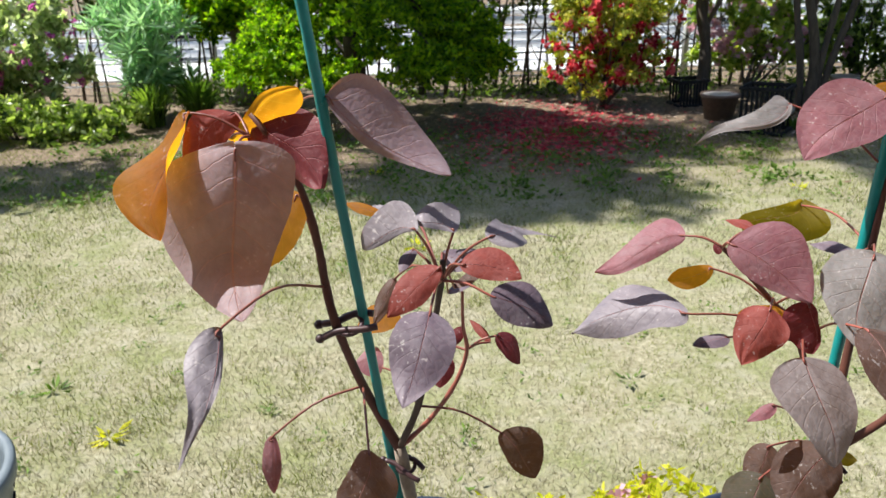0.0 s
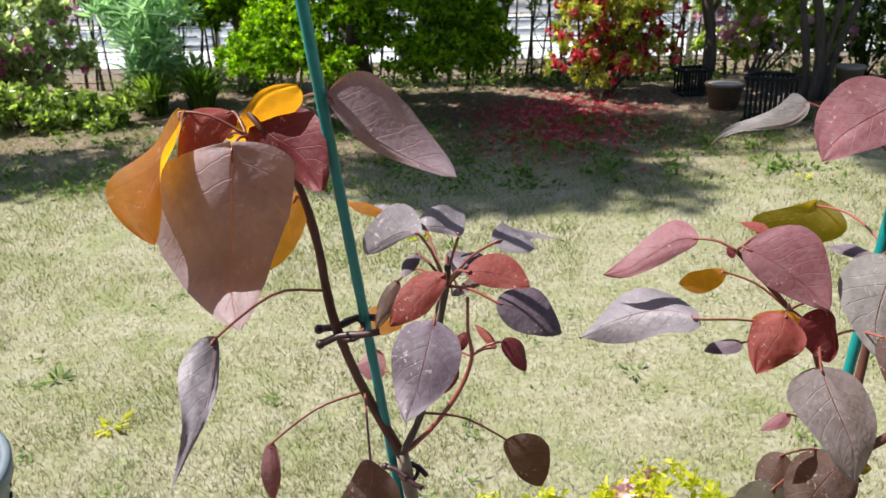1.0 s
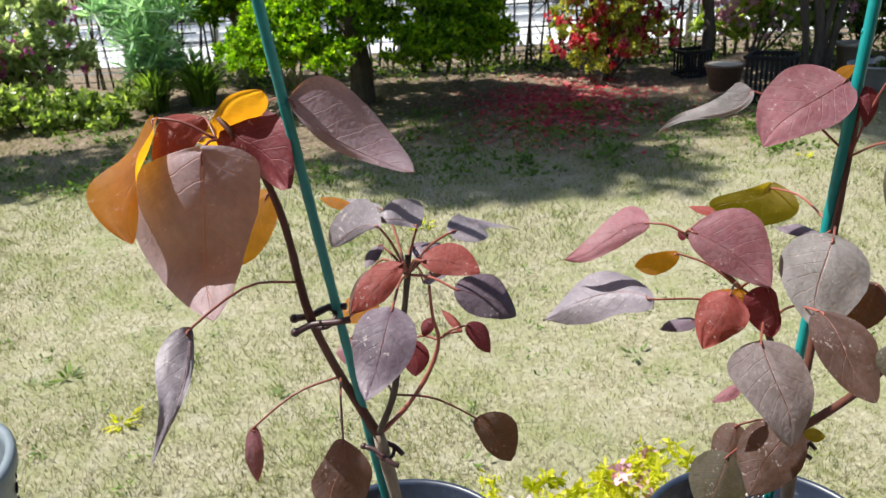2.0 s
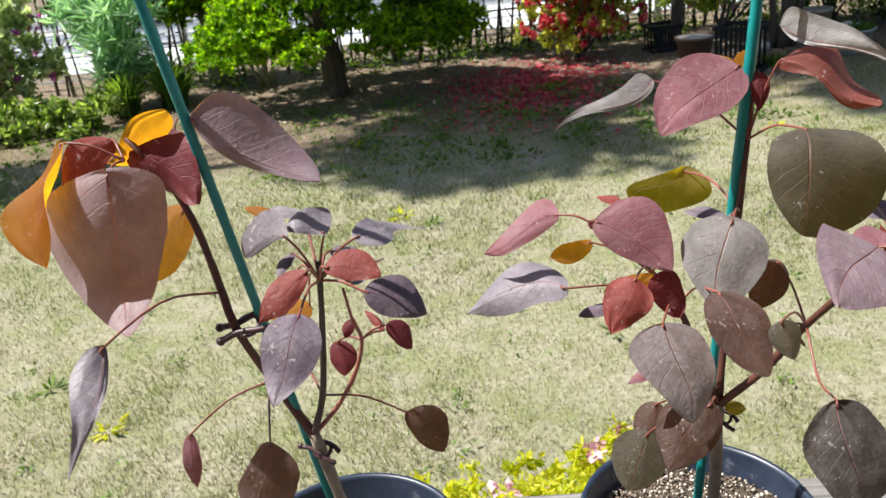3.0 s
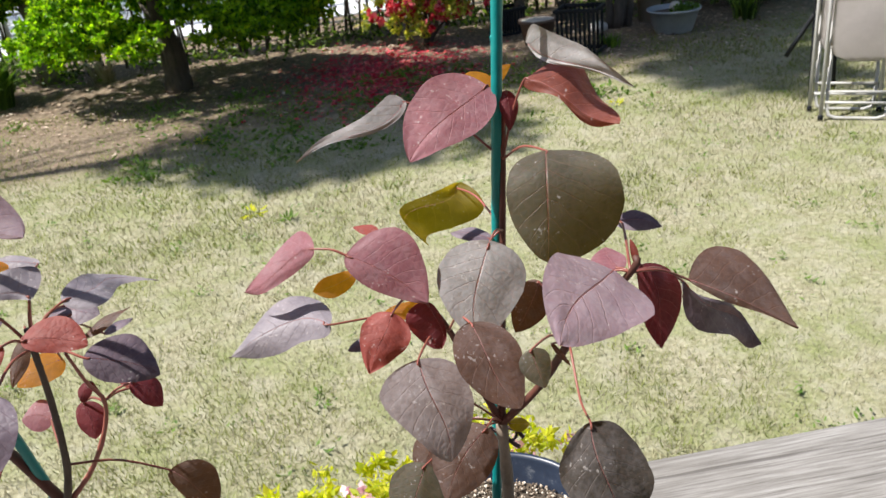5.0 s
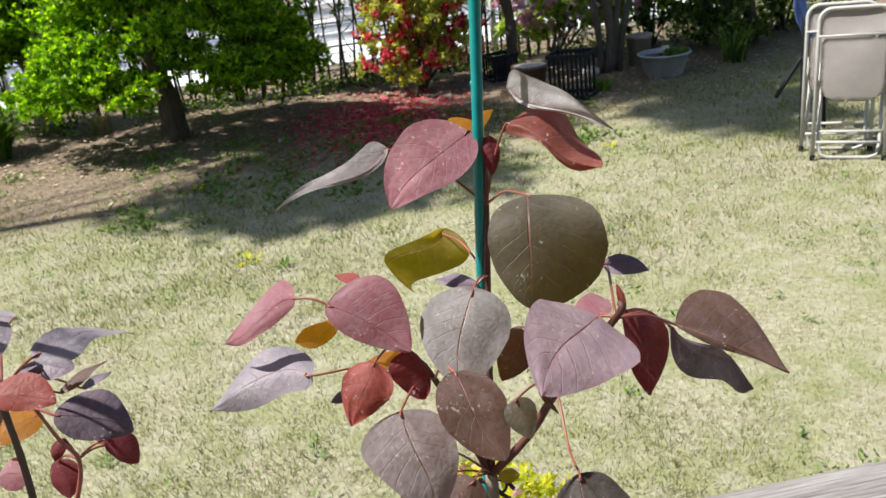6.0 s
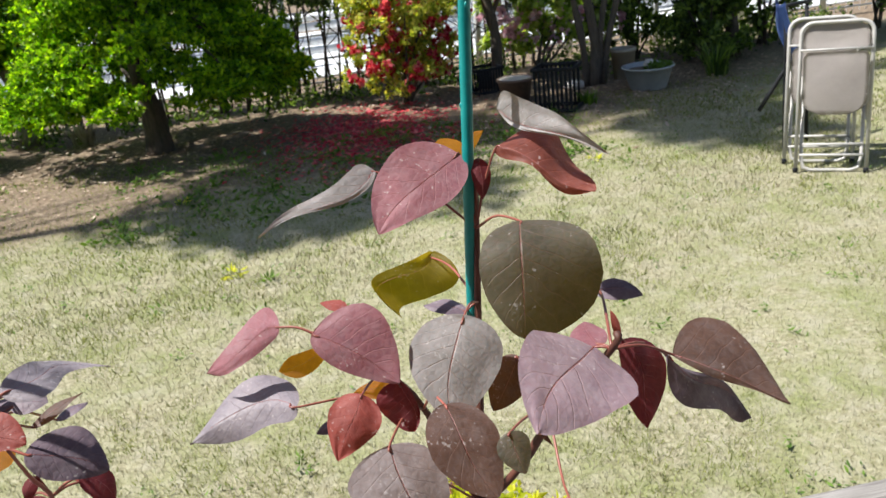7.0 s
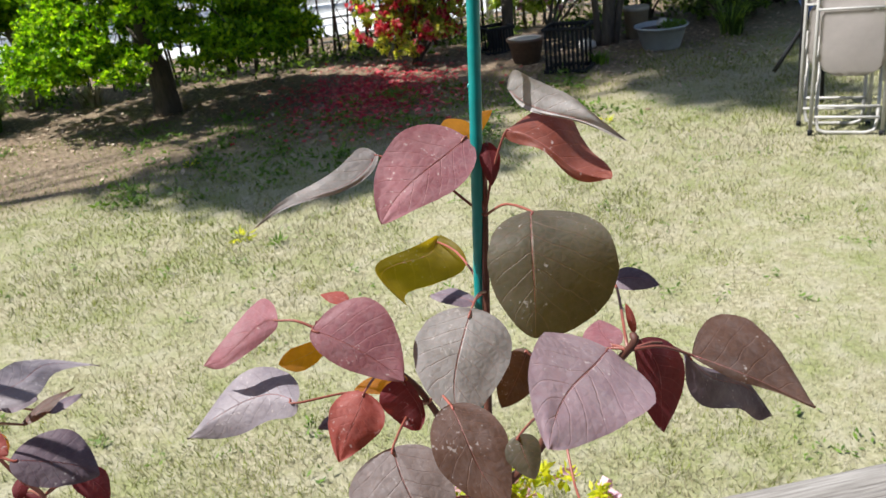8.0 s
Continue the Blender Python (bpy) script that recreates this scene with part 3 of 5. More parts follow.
def sapling_row():
    """Thin bare stems and sparse twigs along the fence."""
    rng = random.Random(21)
    for k in range(70):
        x = -5.4 + k * 0.125 + rng.uniform(-0.08, 0.08)
        y = 10.35 + rng.uniform(-0.25, 0.25)
        h = rng.uniform(1.5, 2.3)
        s = empty_thing("sapling", (x, y, 0), "thin dark hedge sapling in front of the fence", "shrub", "saplings along the fence")
        lean = rng.uniform(-0.15, 0.4)
        part("stem", tube([(0, 0, -0.03), (lean * 0.4, 0, h * 0.4), (lean, rng.uniform(-0.1, 0.1), h)], rng.uniform(0.012, 0.026), 0.006, 6, 8, 0.15, k), TREE_BARK, s)
        for j in range(3):
            z = h * rng.uniform(0.2, 0.75)
            dx = rng.uniform(-0.4, 0.4)
            part("twig", tube([(lean * z / h, 0, z), (lean * z / h + dx * 0.5, 0.02, z + 0.14), (lean * z / h + dx, 0, z + 0.4)], 0.008, 0.003, 5, 6, 0.1, j), TREE_BARK, s)
        blobs = [(lean * f + rng.uniform(-0.15, 0.15), 0, h * f, 0.24, 0.22, 0.2) for f in (0.62, 0.78, 0.9, 1.0)]
        pts = crown_points(blobs, rng.randrange(420, 800) if x < 1.2 else 190, 100 + k)
        part("crown", scatter_leaves("crown", pts, 0.06, 200 + k, 0.0, 0.5), DARK_LEAVES, s, smooth=False)


sapling_row()


def shrub(name, base, blobs, n, leaf, mat, label, seed, stems=7, petals=None, petal_n=0, petal_size=0.05, aspect=0.5, updir=None, spread=1.0, dense=0.55):
    t = empty_thing(name, base, label, "shrub")
    rng = random.Random(seed)
    for k in range(stems):
        b = blobs[rng.randrange(len(blobs))]
        part("stem", tube([(rng.uniform(-0.08, 0.08), rng.uniform(-0.06, 0.06), -0.03), (b[0] * 0.4, b[1] * 0.4, b[2] * 0.5), b[:3]], 0.02, 0.006, 6, 8, 0.15, seed + k), TREE_BARK, t)
    pts = crown_points(blobs, n, seed, dense)
    part("foliage", scatter_leaves("foliage", pts, leaf, seed + 1, 0.0, aspect, spread, updir), mat, t, smooth=False)
    if petals:
        heads = crown_points(blobs, petal_n, seed + 2, 0.9, 0.2)
        r = np.random.default_rng(seed)
        five = np.repeat(heads, 6, 0) + r.normal(size=(len(heads) * 6, 3)) * petal_size * 0.15
        part("blossom", scatter_leaves("blossom", five, petal_size, seed + 3, 0.0, 0.9), petals, t, "open blossoms", smooth=False)
    return t


shrub("azalea", (1.3, 9.25, 0), sub_blobs((0.05, 0, 1.05), (0.85, 0.65, 0.9), 44, 0.25, 31) + sub_blobs((0.05, -0.1, 0.5), (0.72, 0.5, 0.3), 26, 0.2, 32), 14000, 0.06, AZALEA_LEAVES,
      "azalea shrub with crimson flowers and yellow-green leaves", 31, 9, RED_PETALS, 430, 0.06)
shrub("azalea", (-5.95, 9.3, 0), sub_blobs((0, 0, 0.75), (1.45, 0.8, 0.75), 46, 0.3, 41), 12500, 0.11, HEDGE_LEAVES,
      "large loose azalea hedge with scattered pink flowers", 41, 10, MAGENTA_PETALS, 14, 0.045)
shrub("azalea", (-7.6, 8.9, 0), sub_blobs((0, 0, 0.8), (1.3, 0.8, 0.8), 34, 0.3, 42), 9000, 0.095, HEDGE_LEAVES,
      "large loose azalea hedge with scattered pink flowers", 42, 8, MAGENTA_PETALS, 12, 0.045)
shrub("low_shrub", (-5.0, 8.15, 0), sub_blobs((0, 0, 0.2), (1.6, 0.5, 0.2), 30, 0.24, 43), 6500, 0.085, LOW_LEAVES,
      "low straggling green border plants at the lawn's edge", 43, 5)
shrub("rosemary", (-3.95, 9.1, 0), sub_blobs((0, 0, 0.85), (0.42, 0.4, 0.65), 20, 0.22, 44), 2600, 0.22, SILVER_LEAVES,
      "tall silver-green narrow-leaved bush", 44, 9, aspect=0.13, updir=(0, 0, 0.45), spread=0.7)


def grass_clump(x, y, n, h, seed, mat, label, width=0.012):
    rng = np.random.default_rng(seed)
    bm = bmesh.new()
    for _ in range(n):
        a = rng.random() * 2 * math.pi
        r = rng.uniform(0.0, 0.14)
        out = rng.uniform(0.15, 0.75) * h
        hh = h * rng.uniform(0.5, 1.0)
        side = Vector((-math.sin(a), math.cos(a), 0)) * width
        prev = None
        for k in range(5):
            u = k / 4
            p = Vector((math.cos(a) * (r + out * u * u), math.sin(a) * (r + out * u * u), hh * (u - 0.35 * u * u * u)))
            pair = (bm.verts.new(p - side * (1 - u * 0.9)), bm.verts.new(p + side * (1 - u * 0.9)))
            if prev:
                bm.faces.new((prev[0], prev[1], pair[1], pair[0]))
            prev = pair
    ob = part("grass_clump", bm, mat)
    ob.location = (x, y, 0)
    tagged(ob, label, "plant")


grass_clump(-3.3, 8.95, 330, 0.85, 51, WEED, "arching clump of dark green strappy leaves", 0.016)
grass_clump(-3.75, 8.7, 280, 0.8, 52, DARK_LEAVES, "arching clump of dark green strappy leaves", 0.016)
grass_clump(-2.4, 9.6, 120, 0.42, 53, DRY_GRASS, "tuft of pale dry grass by the fence")
grass_clump(4.55, 8.3, 90, 0.62, 54, DARK_LEAVES, "dark strappy-leaved plant in the shade")
grass_clump(2.95, 7.9, 40, 0.22, 55, WEED, "small green weed beside the crate")


def trees_right():
    """Shaded shrubs and stems at the far right of the garden."""
    # The stems show; both crown lobes are above view, placed to shade the ground.
    leafy = tree("tree", (3.3, 8.7, 0), [(0, 0, -0.05), (0.04, 0, 0.5), (-0.1, 0.0, 1.2), (-0.5, -0.05, 2.4)], 0.06, 0.035, TREE_BARK,
         sub_blobs((-0.85, -0.05, 3.25), (1.15, 0.85, 0.75), 60, 0.36, 61) + sub_blobs((0.1, 0.9, 3.2), (0.9, 0.7, 0.6), 34, 0.36, 60), 22000, 0.09, DARK_LEAVES,
         "tree with several rough stems at the back of the lawn, unseen crown added for shade", "tree", 61, 8, 0.55)
    for dx, top in ((0.1, 0.45), (-0.1, -0.35), (0.2, 0.75)):
        part("trunk", tube([(dx * 0.6, 0.03, -0.05), (dx, 0, 0.5), (dx + (top - dx) * 0.4, 0.05, 1.2), (top, 0.0, 2.6)], 0.045, 0.025, 10, 10, 0.18, int(60 + dx * 30)), TREE_BARK, leafy)
    tree("tree", (5.2, 9.1, 0), [(0, 0, -0.05), (-0.05, 0, 0.6), (0.1, 0.05, 1.3), (0, 0, 2.3)], 0.08, 0.05, TREE_BARK,
         sub_blobs((0, 0.0, 2.3), (1.2, 0.8, 1.5), 50, 0.42, 62), 13000, 0.09, DARK_LEAVES,
         "dense dark green tree at the back of the lawn", "tree", 62, 8, 0.55)
    tree("tree", (7.0, 8.6, 0), [(0, 0, -0.05), (-0.05, 0, 0.6), (0.1, 0.05, 1.3), (0, 0, 2.3)], 0.08, 0.05, TREE_BARK,
         sub_blobs((0, 0, 1.8), (1.3, 0.8, 1.6), 46, 0.42, 63), 15000, 0.09, DARK_LEAVES,
         "dense dark green tree at the back of the lawn", "tree", 63, 8, 0.55)
    tree("tree", (2.35, 9.3, 0), [(0, 0, -0.05), (0.03, 0, 0.6), (-0.05, 0.05, 1.2), (0.05, 0, 2.0)], 0.07, 0.045, TREE_BARK,
         sub_blobs((0.1, 0, 2.15), (0.9, 0.6, 0.85), 26, 0.3, 64), 6500, 0.1, LIGHT_LEAVES,
         "thin-crowned shrub tree with bright green leaves", "tree", 64, 6, 0.55)
    shrub("camellia", (2.9, 9.5, 0), sub_blobs((0.2, 0.3, 0.75), (1.3, 0.35, 0.6), 34, 0.22, 65), 2600, 0.11, LIGHT_LEAVES,
          "sparse green shrub behind the flower pot", 65, 6, PINK_PETALS, 40, 0.06)


trees_right()
for k, (x, y, r) in enumerate([(4.3, 9.9, 0.8), (5.9, 9.7, 0.9), (7.4, 9.6, 0.9), (8.9, 9.3, 0.9)]):
    shrub("evergreen_shrub", (x, y, 0), sub_blobs((0, 0, 0.9), (r, 0.45, 0.85), 26, 0.32, 160 + k), 3000 + 900 * k, 0.1, DARK_LEAVES,
          "dense shaded evergreen shrub along the fence", 160 + k, 6)


shrub("evergreen_shrub", (4.85, 9.05, 0), sub_blobs((0, 0, 0.55), (0.5, 0.4, 0.5), 26, 0.22, 171), 5200, 0.075, DARK_LEAVES,
      "dense shaded evergreen shrub behind the washtub", 171, 6)


# ---- things on the lawn ----
def folding_chair(at, turn, label):
    """A folded metal chair standing on its legs: bent tube frame, back panel, moulded seat, bars."""
    c = empty_thing("folding_chair", at, label, "chair", "folded chairs on the lawn")
    c.rotation_euler = (radians(-9), 0, radians(turn))
    w, h = 0.21, 0.96

    def loop(y0, y1, top, r=0.0125, low=0.0, half=w):
        bend = [(0.075 * (1 - math.cos(a)), 0.075 * (1 - math.sin(a))) for a in [math.pi * k / 12 for k in range(7)]]
        pts = [(-half, y0, low)] + [(-half + dx, y1, top - dz) for dx, dz in bend] + [(half - dx, y1, top - dz) for dx, dz in bend[::-1]] + [(half, y0, low)]
        return sweep(bmesh.new(), pts, r, 8)

    part("back_frame", loop(0.0, 0.05, h), STEEL, c)
    bm = bmesh.new()
    u = [(-w + 0.03, 0.12, 0.6), (-w + 0.03, 0.03, 0.1), (-w + 0.045, 0.02, 0.03), (-w + 0.09, 0.02, 0.012), (w - 0.09, 0.02, 0.012), (w - 0.045, 0.02, 0.03), (w - 0.03, 0.03, 0.1), (w - 0.03, 0.12, 0.6)]
    sweep(bm, u, 0.0115, 8)
    part("leg_frame", bm, STEEL, c)
    for z, y in ((0.18, 0.035), (0.115, -0.012)):
        part("cross_bar", tube([(-w + 0.02, y, z), (w - 0.02, y, z)], 0.009, sides=8, n=3), STEEL, c)
    for sx in (-1, 1):
        part("side_brace", tube([(sx * (w - 0.016), 0.02, 0.34), (sx * (w - 0.016), 0.1, 0.62)], 0.008, sides=6, n=3), STEEL, c)
    part("top_bar", tube([(-w, 0.025, 0.79), (w, 0.025, 0.79)], 0.008, sides=8, n=3), STEEL, c)

    def panel(x0, x1, z0, z1, y, dish, r0, r1, tilt=0.05):
        b = bmesh.new()
        nx, nz = 14, 12
        grid = []
        for j in range(nz + 1):
            v = j / nz
            rr = r0 if v < 0.5 else r1
            inset = 0.0
            d = min(v, 1 - v) * (z1 - z0)
            if d < rr:
                inset = rr - math.sqrt(max(rr * rr - (rr - d) ** 2, 0))
            grid.append([b.verts.new((x0 + inset + (x1 - x0 - 2 * inset) * i / nx, y + tilt * (v - 0.5) - dish * (1 - (2 * i / nx - 1) ** 2) * (1 - (2 * v - 1) ** 2), z0 + (z1 - z0) * v)) for i in range(nx + 1)])
        for j in range(nz):
            for i in range(nx):
                b.faces.new((grid[j][i], grid[j][i + 1], grid[j + 1][i + 1], grid[j + 1][i]))
        bmesh.ops.solidify(b, geom=list(b.faces), thickness=0.014)
        return b

    part("backrest", panel(-w + 0.012, w - 0.012, 0.79, h - 0.01, 0.045, -0.012, 0.0, 0.08), SEAT, c)
    part("seat", panel(-w + 0.02, w - 0.02, 0.38, 0.775, -0.03, 0.02, 0.11, 0.02), SEAT, c)
    for sx in (-1, 1):
        f = lathe([(0.0, 0), (0.016, 0), (0.017, 0.03), (0.013, 0.035)], 10)
        bmesh.ops.transform(f, matrix=Matrix.Translation((sx * w, 0, -0.004)), verts=f.verts)
        part("rubber_foot", f, BLACK, c)
    return c


folding_chair((3.535, 4.775, 0.004), -32, "grey folding metal chair, folded, standing on the lawn")
folding_chair((3.585, 4.99, 0.004), -32, "grey folding metal chair, folded, behind another one")


def wheelbarrow():
    """A folded blue sheet hung over a dark stand behind the chairs."""
    b = empty_thing("garden_stand", (3.62, 5.42, 0), "dark metal garden stand with a folded blue sheet over it", "stand")
    bm = bmesh.new()
    n = 14
    fold = []
    for i in range(n + 1):
        u = i / n
        fold.append([bm.verts.new((-0.09 + 0.11 * u + 0.012 * math.sin(9 * v + 3 * u), -0.05 + 0.16 * v + 0.02 * math.sin(7 * u + 4 * v), 1.06 - 0.4 * u - 0.03 * math.sin(5 * v))) for v in [k / 8 for k in range(9)]])
    for r, q in zip(fold, fold[1:]):
        for k in range(8):
            bm.faces.new((r[k], q[k], q[k + 1], r[k + 1]))
    bmesh.ops.solidify(bm, geom=list(bm.faces), thickness=0.03)
    part("sheet", bm, BLUE, b)
    for sx, sy in ((-0.02, 0.0), (0.22, 0.1)):
        part("leg", tube([(sx, sy, 0), (sx * 0.9 - 0.03, sy, 1.02)], 0.014, sides=8, n=4), BLACK, b)
    part("top_bar", tube([(-0.06, 0.0, 1.02), (0.2, 0.1, 1.02)], 0.014, sides=8, n=4), BLACK, b)
    part("strut", tube([(-0.2, 0.05, 0.3), (0.0, 0.0, 0.64)], 0.016, sides=8, n=4), BLACK, b)


wheelbarrow()


def tub():
    t = empty_thing("tub", (3.71, 8.14, 0), "large grey washtub planted with greenery", "tub")
    bm = lathe([(0.0, 0.0), (0.2, 0.0), (0.215, 0.02), (0.285, 0.24), (0.308, 0.246), (0.31, 0.266), (0.295, 0.268), (0.272, 0.2), (0.0, 0.18)], 40)
    part("body", bm, TUB, t)
    soil = lathe([(0.0, 0.215), (0.2, 0.22), (0.28, 0.212)], 30)
    part("soil", soil, SOIL, t)
    pts = crown_points([(0.13, -0.02, 0.25, 0.14, 0.16, 0.06)], 700, 71)
    part("greenery", scatter_leaves("greenery", pts, 0.04, 72), WEED, t, smooth=False)
    r = lathe([(0.0, 0.0), (0.05, 0.0), (0.07, 0.05), (0.04, 0.1), (0.0, 0.11)], 14)
    bmesh.ops.transform(r, matrix=Matrix.Translation((0.05, 0.08, 0.215)), verts=r.verts)
    part("stone", r, PALE_STONE, t)
    t.scale = (0.88, 0.88, 0.9)


def basket_pot():
    t = empty_thing("flower_pot", (2.36, 8.45, 0), "brown round flower pot with pale dry soil", "pot")
    part("body", lathe([(0.0, 0.0), (0.15, 0.0), (0.2, 0.29), (0.215, 0.295), (0.215, 0.33), (0.195, 0.332), (0.185, 0.27), (0.0, 0.265)], 32), CLAY, t)
    part("soil", lathe([(0.0, 0.338), (0.1, 0.334), (0.192, 0.318)], 24), PALE_STONE, t)
    t.scale = (0.92, 0.92, 0.78)


def crate(x, y, w, d, h, turn, label):
    c = empty_thing("crate", (x, y, 0), label, "crate", "black crates under the trees")
    c.rotation_euler = (0, 0, radians(turn))
    n = 9
    for sy in (-1, 1):
        for k in range(n):
            bm = bmesh.new()
            box(bm, (w / n * 0.55, 0.02, h), ((k + 0.5) * w / n - w / 2, sy * d / 2, h / 2), bevel=0.003)
            part("slat", bm, BLACK, c)
    for z in (0.02, h - 0.02):
        bm = bmesh.new()
        for sy in (-1, 1):
            box(bm, (w + 0.03, 0.026, 0.035), (0, sy * d / 2, z), bevel=0.004)
        for sx in (-1, 1):
            box(bm, (0.026, d, 0.035), (sx * w / 2, 0, z), bevel=0.004)
        part("rim", bm, BLACK, c)


def stone(x, y, s, mat, label, seed):
    bm = bmesh.new()
    bmesh.ops.create_icosphere(bm, subdivisions=3, radius=1)
    for v in bm.verts:
        v.co *= 1 + 0.22 * noise.noise(v.co * 1.6 + Vector((seed, 0, 0)))
        v.co = Vector((v.co.x * s, v.co.y * s * 0.8, v.co.z * s * 0.6))
    ob = part("stone", bm, mat)
    ob.location = (x, y, s * 0.4)
    tagged(ob, label, "stone")


tub()
basket_pot()
crate(2.62, 7.8, 0.4, 0.32, 0.44, -32, "black slatted plastic crate on the bare earth")
crate(2.2, 9.2, 0.32, 0.3, 0.3, 12, "black slatted plastic crate on the bare earth")
stone(3.06, 8.62, 0.11, PALE_STONE, "pale round stone beneath the tree", 4)
POTB = plain("sand_plastic", (0.30, 0.26, 0.21), (0.4, 0.36, 0.3), 10, 0.7)
back_pot = part("flower_pot", lathe([(0.0, 0.0), (0.11, 0.0), (0.135, 0.3), (0.145, 0.3), (0.145, 0.34), (0.13, 0.34), (0.12, 0.28), (0.0, 0.28)], 28), POTB)
back_pot.location = (3.72, 8.85, 0)
tagged(back_pot, "tall sand-coloured flower pot behind the washtub", "pot")


def litter():
    """Leaf litter on the earth, fallen petals under the azalea, weeds in the lawn."""
    rng = np.random.default_rng(81)
    n = 5200
    p = np.stack([rng.uniform(-3.6, 5.5, n), rng.normal(8.6, 0.9, n), rng.uniform(0.006, 0.022, n)], 1)
    tagged(part("leaf_litter", scatter_leaves("leaf_litter", p, 0.05, 82, 0.85, 0.55), LITTER, smooth=False), "dry brown leaf litter on the bare earth", "litter", kind="stuff")
    n = 2600
    p = np.stack([rng.normal(0.66, 0.44, n), rng.normal(8.1, 0.6, n), rng.uniform(0.008, 0.03, n)], 1)
    tagged(part("fallen_petals", scatter_leaves("fallen_petals", p, 0.05, 83, 0.8, 0.9), RED_PETALS, smooth=False), "carpet of fallen crimson azalea petals", "petals", kind="stuff")
    pts = []
    for _ in range(330):
        x, y = rng.uniform(-4.2, 4.0), rng.uniform(2.0, 8.0)
        if y > 5.4 and rng.random() < 0.1:
            continue
        k = int(rng.integers(5, 16))
        pts.append(np.stack([x + rng.normal(0, 0.035, k), y + rng.normal(0, 0.035, k), rng.uniform(0.006, 0.035, k)], 1))
    tagged(part("lawn_weeds", scatter_leaves("lawn_weeds", np.concatenate(pts), 0.028, 84, 0.45, 0.35), WEED, smooth=False), "small green weeds scattered over the lawn", "weeds", kind="stuff")


litter()


def shade_weeds():
    """Leafy weeds in the shaded grass in front of the bed."""
    rng = np.random.default_rng(88)
    pts = []
    for _ in range(260):
        x, y = rng.uniform(-4.2, 2.6), rng.uniform(5.6, 7.9)
        if -2.7 < x < -1.5:
            continue
        k = int(rng.integers(8, 30))
        pts.append(np.stack([x + rng.normal(0, 0.06, k), y + rng.normal(0, 0.06, k), rng.uniform(0.006, 0.06, k)], 1))
    tagged(part("shade_weeds", scatter_leaves("shade_weeds", np.concatenate(pts), 0.055, 89, 0.3, 0.4), WEED, smooth=False), "patches of leafy green weeds in the tree's shade", "weeds", kind="stuff")


shade_weeds()


def undergrowth():
    """Low leaves at the foot of the fence."""
    rng = np.random.default_rng(86)
    n = 9000
    p = np.stack([rng.uniform(-4.5, 9.0, n), rng.normal(10.25, 0.35, n), np.abs(rng.normal(0, 0.13, n)) + 0.01], 1)
    keep = np.array([noise.noise(Vector((x * 1.3, y, 0.5))) for x, y in p[:, :2]]) > -0.15
    tagged(part("undergrowth", scatter_leaves("undergrowth", p[keep], 0.075, 87, 0.0, 0.4), DARK_LEAVES, smooth=False), "low dark undergrowth at the foot of the fence", "undergrowth", kind="stuff")


undergrowth()


def weed_rosette(x, y, n, size, seed, mat):
    pts = np.zeros((n, 3)) + np.array([0, 0, 0.01])
    pts += np.random.default_rng(seed).normal(size=(n, 3)) * np.array([0.02, 0.02, 0.004])
    ob = part("weed", scatter_leaves("weed", pts, size, seed, 0.35, 0.3), mat, smooth=False)
    ob.location = (x, y, 0)
    tagged(ob, "bright green leafy weed growing in the lawn", "weed", "weeds in the lawn")


for k, (x, y) in enumerate([(-0.36, 4.75), (-0.15, 4.56), (-3.6, 5.8), (-1.34, 2.66), (-0.77, 6.8), (-1.2, 5.75), (2.32, 5.9), (0.72, 3.1), (-1.75, 3.0), (-0.9, 6.5)]):
    weed_rosette(x, y, 26, 0.055, 90 + k, WEED if k % 3 else LIME_LEAVES)


# ---- deck rail ----
def deck_rail():
    """Weathered rail shelf on posts, on which the pots stand."""
    r = new("rail_deck")
    r.location = (0, 0, 0)
    tagged(r, "weathered grey wooden deck rail on posts", "rail", kind="structure")
    for y0, y1 in ((0.42, 0.5845), (0.5905, 0.755)):
        bm = bmesh.new()
        box(bm, (5.2, y1 - y0, 0.038), (0.3, (y0 + y1) / 2, 1.181), bevel=0.004)
        part("plank", bm, WOOD, r)
    for x in (-1.9, -0.6, 1.3, 2.6):
        bm = bmesh.new()
        box(bm, (0.09, 0.09, 1.162), (x, 0.585, 0.581), bevel=0.005)
        part("post", bm, WOOD, r)
    bm = bmesh.new()
    box(bm, (5.0, 0.04, 0.09), (0.3, 0.65, 1.115), bevel=0.004)
    part("beam", bm, WOOD, r)
    floor = bmesh.new()
    box(floor, (5.6, 2.9, 0.05), (0.3, -1.1, 0.275), bevel=0.004)
    tagged(part("floor_deck", floor, WOOD, smooth=False), "weathered grey wooden deck floor", "deck", kind="structure")
    for x in (-2.2, 0.3, 2.8):
        for y in (-2.3, 0.1):
            bm = bmesh.new()
            box(bm, (0.1, 0.1, 0.26), (x, y, 0.12))
            tagged(part("trim_deck_post", bm, WOOD, smooth=False), "short wooden post under the deck", "post", kind="structure")


deck_rail()


def low_azalea():
    """The lime-leaved azalea with pale pink flowers below the rail."""
    base = (0.42, 1.22, 0)
    blobs = sub_blobs((-0.06, 0.03, 0.54), (0.5, 0.22, 0.26), 110, 0.1, 101)
    t = shrub("azalea", base, blobs, 42000, 0.023, LIME_LEAVES, "low azalea with lime-yellow leaves and pale pink flowers below the rail", 101, 9, PINK_PETALS, 560, 0.019, 0.42, dense=0.85)
    return t


low_azalea()


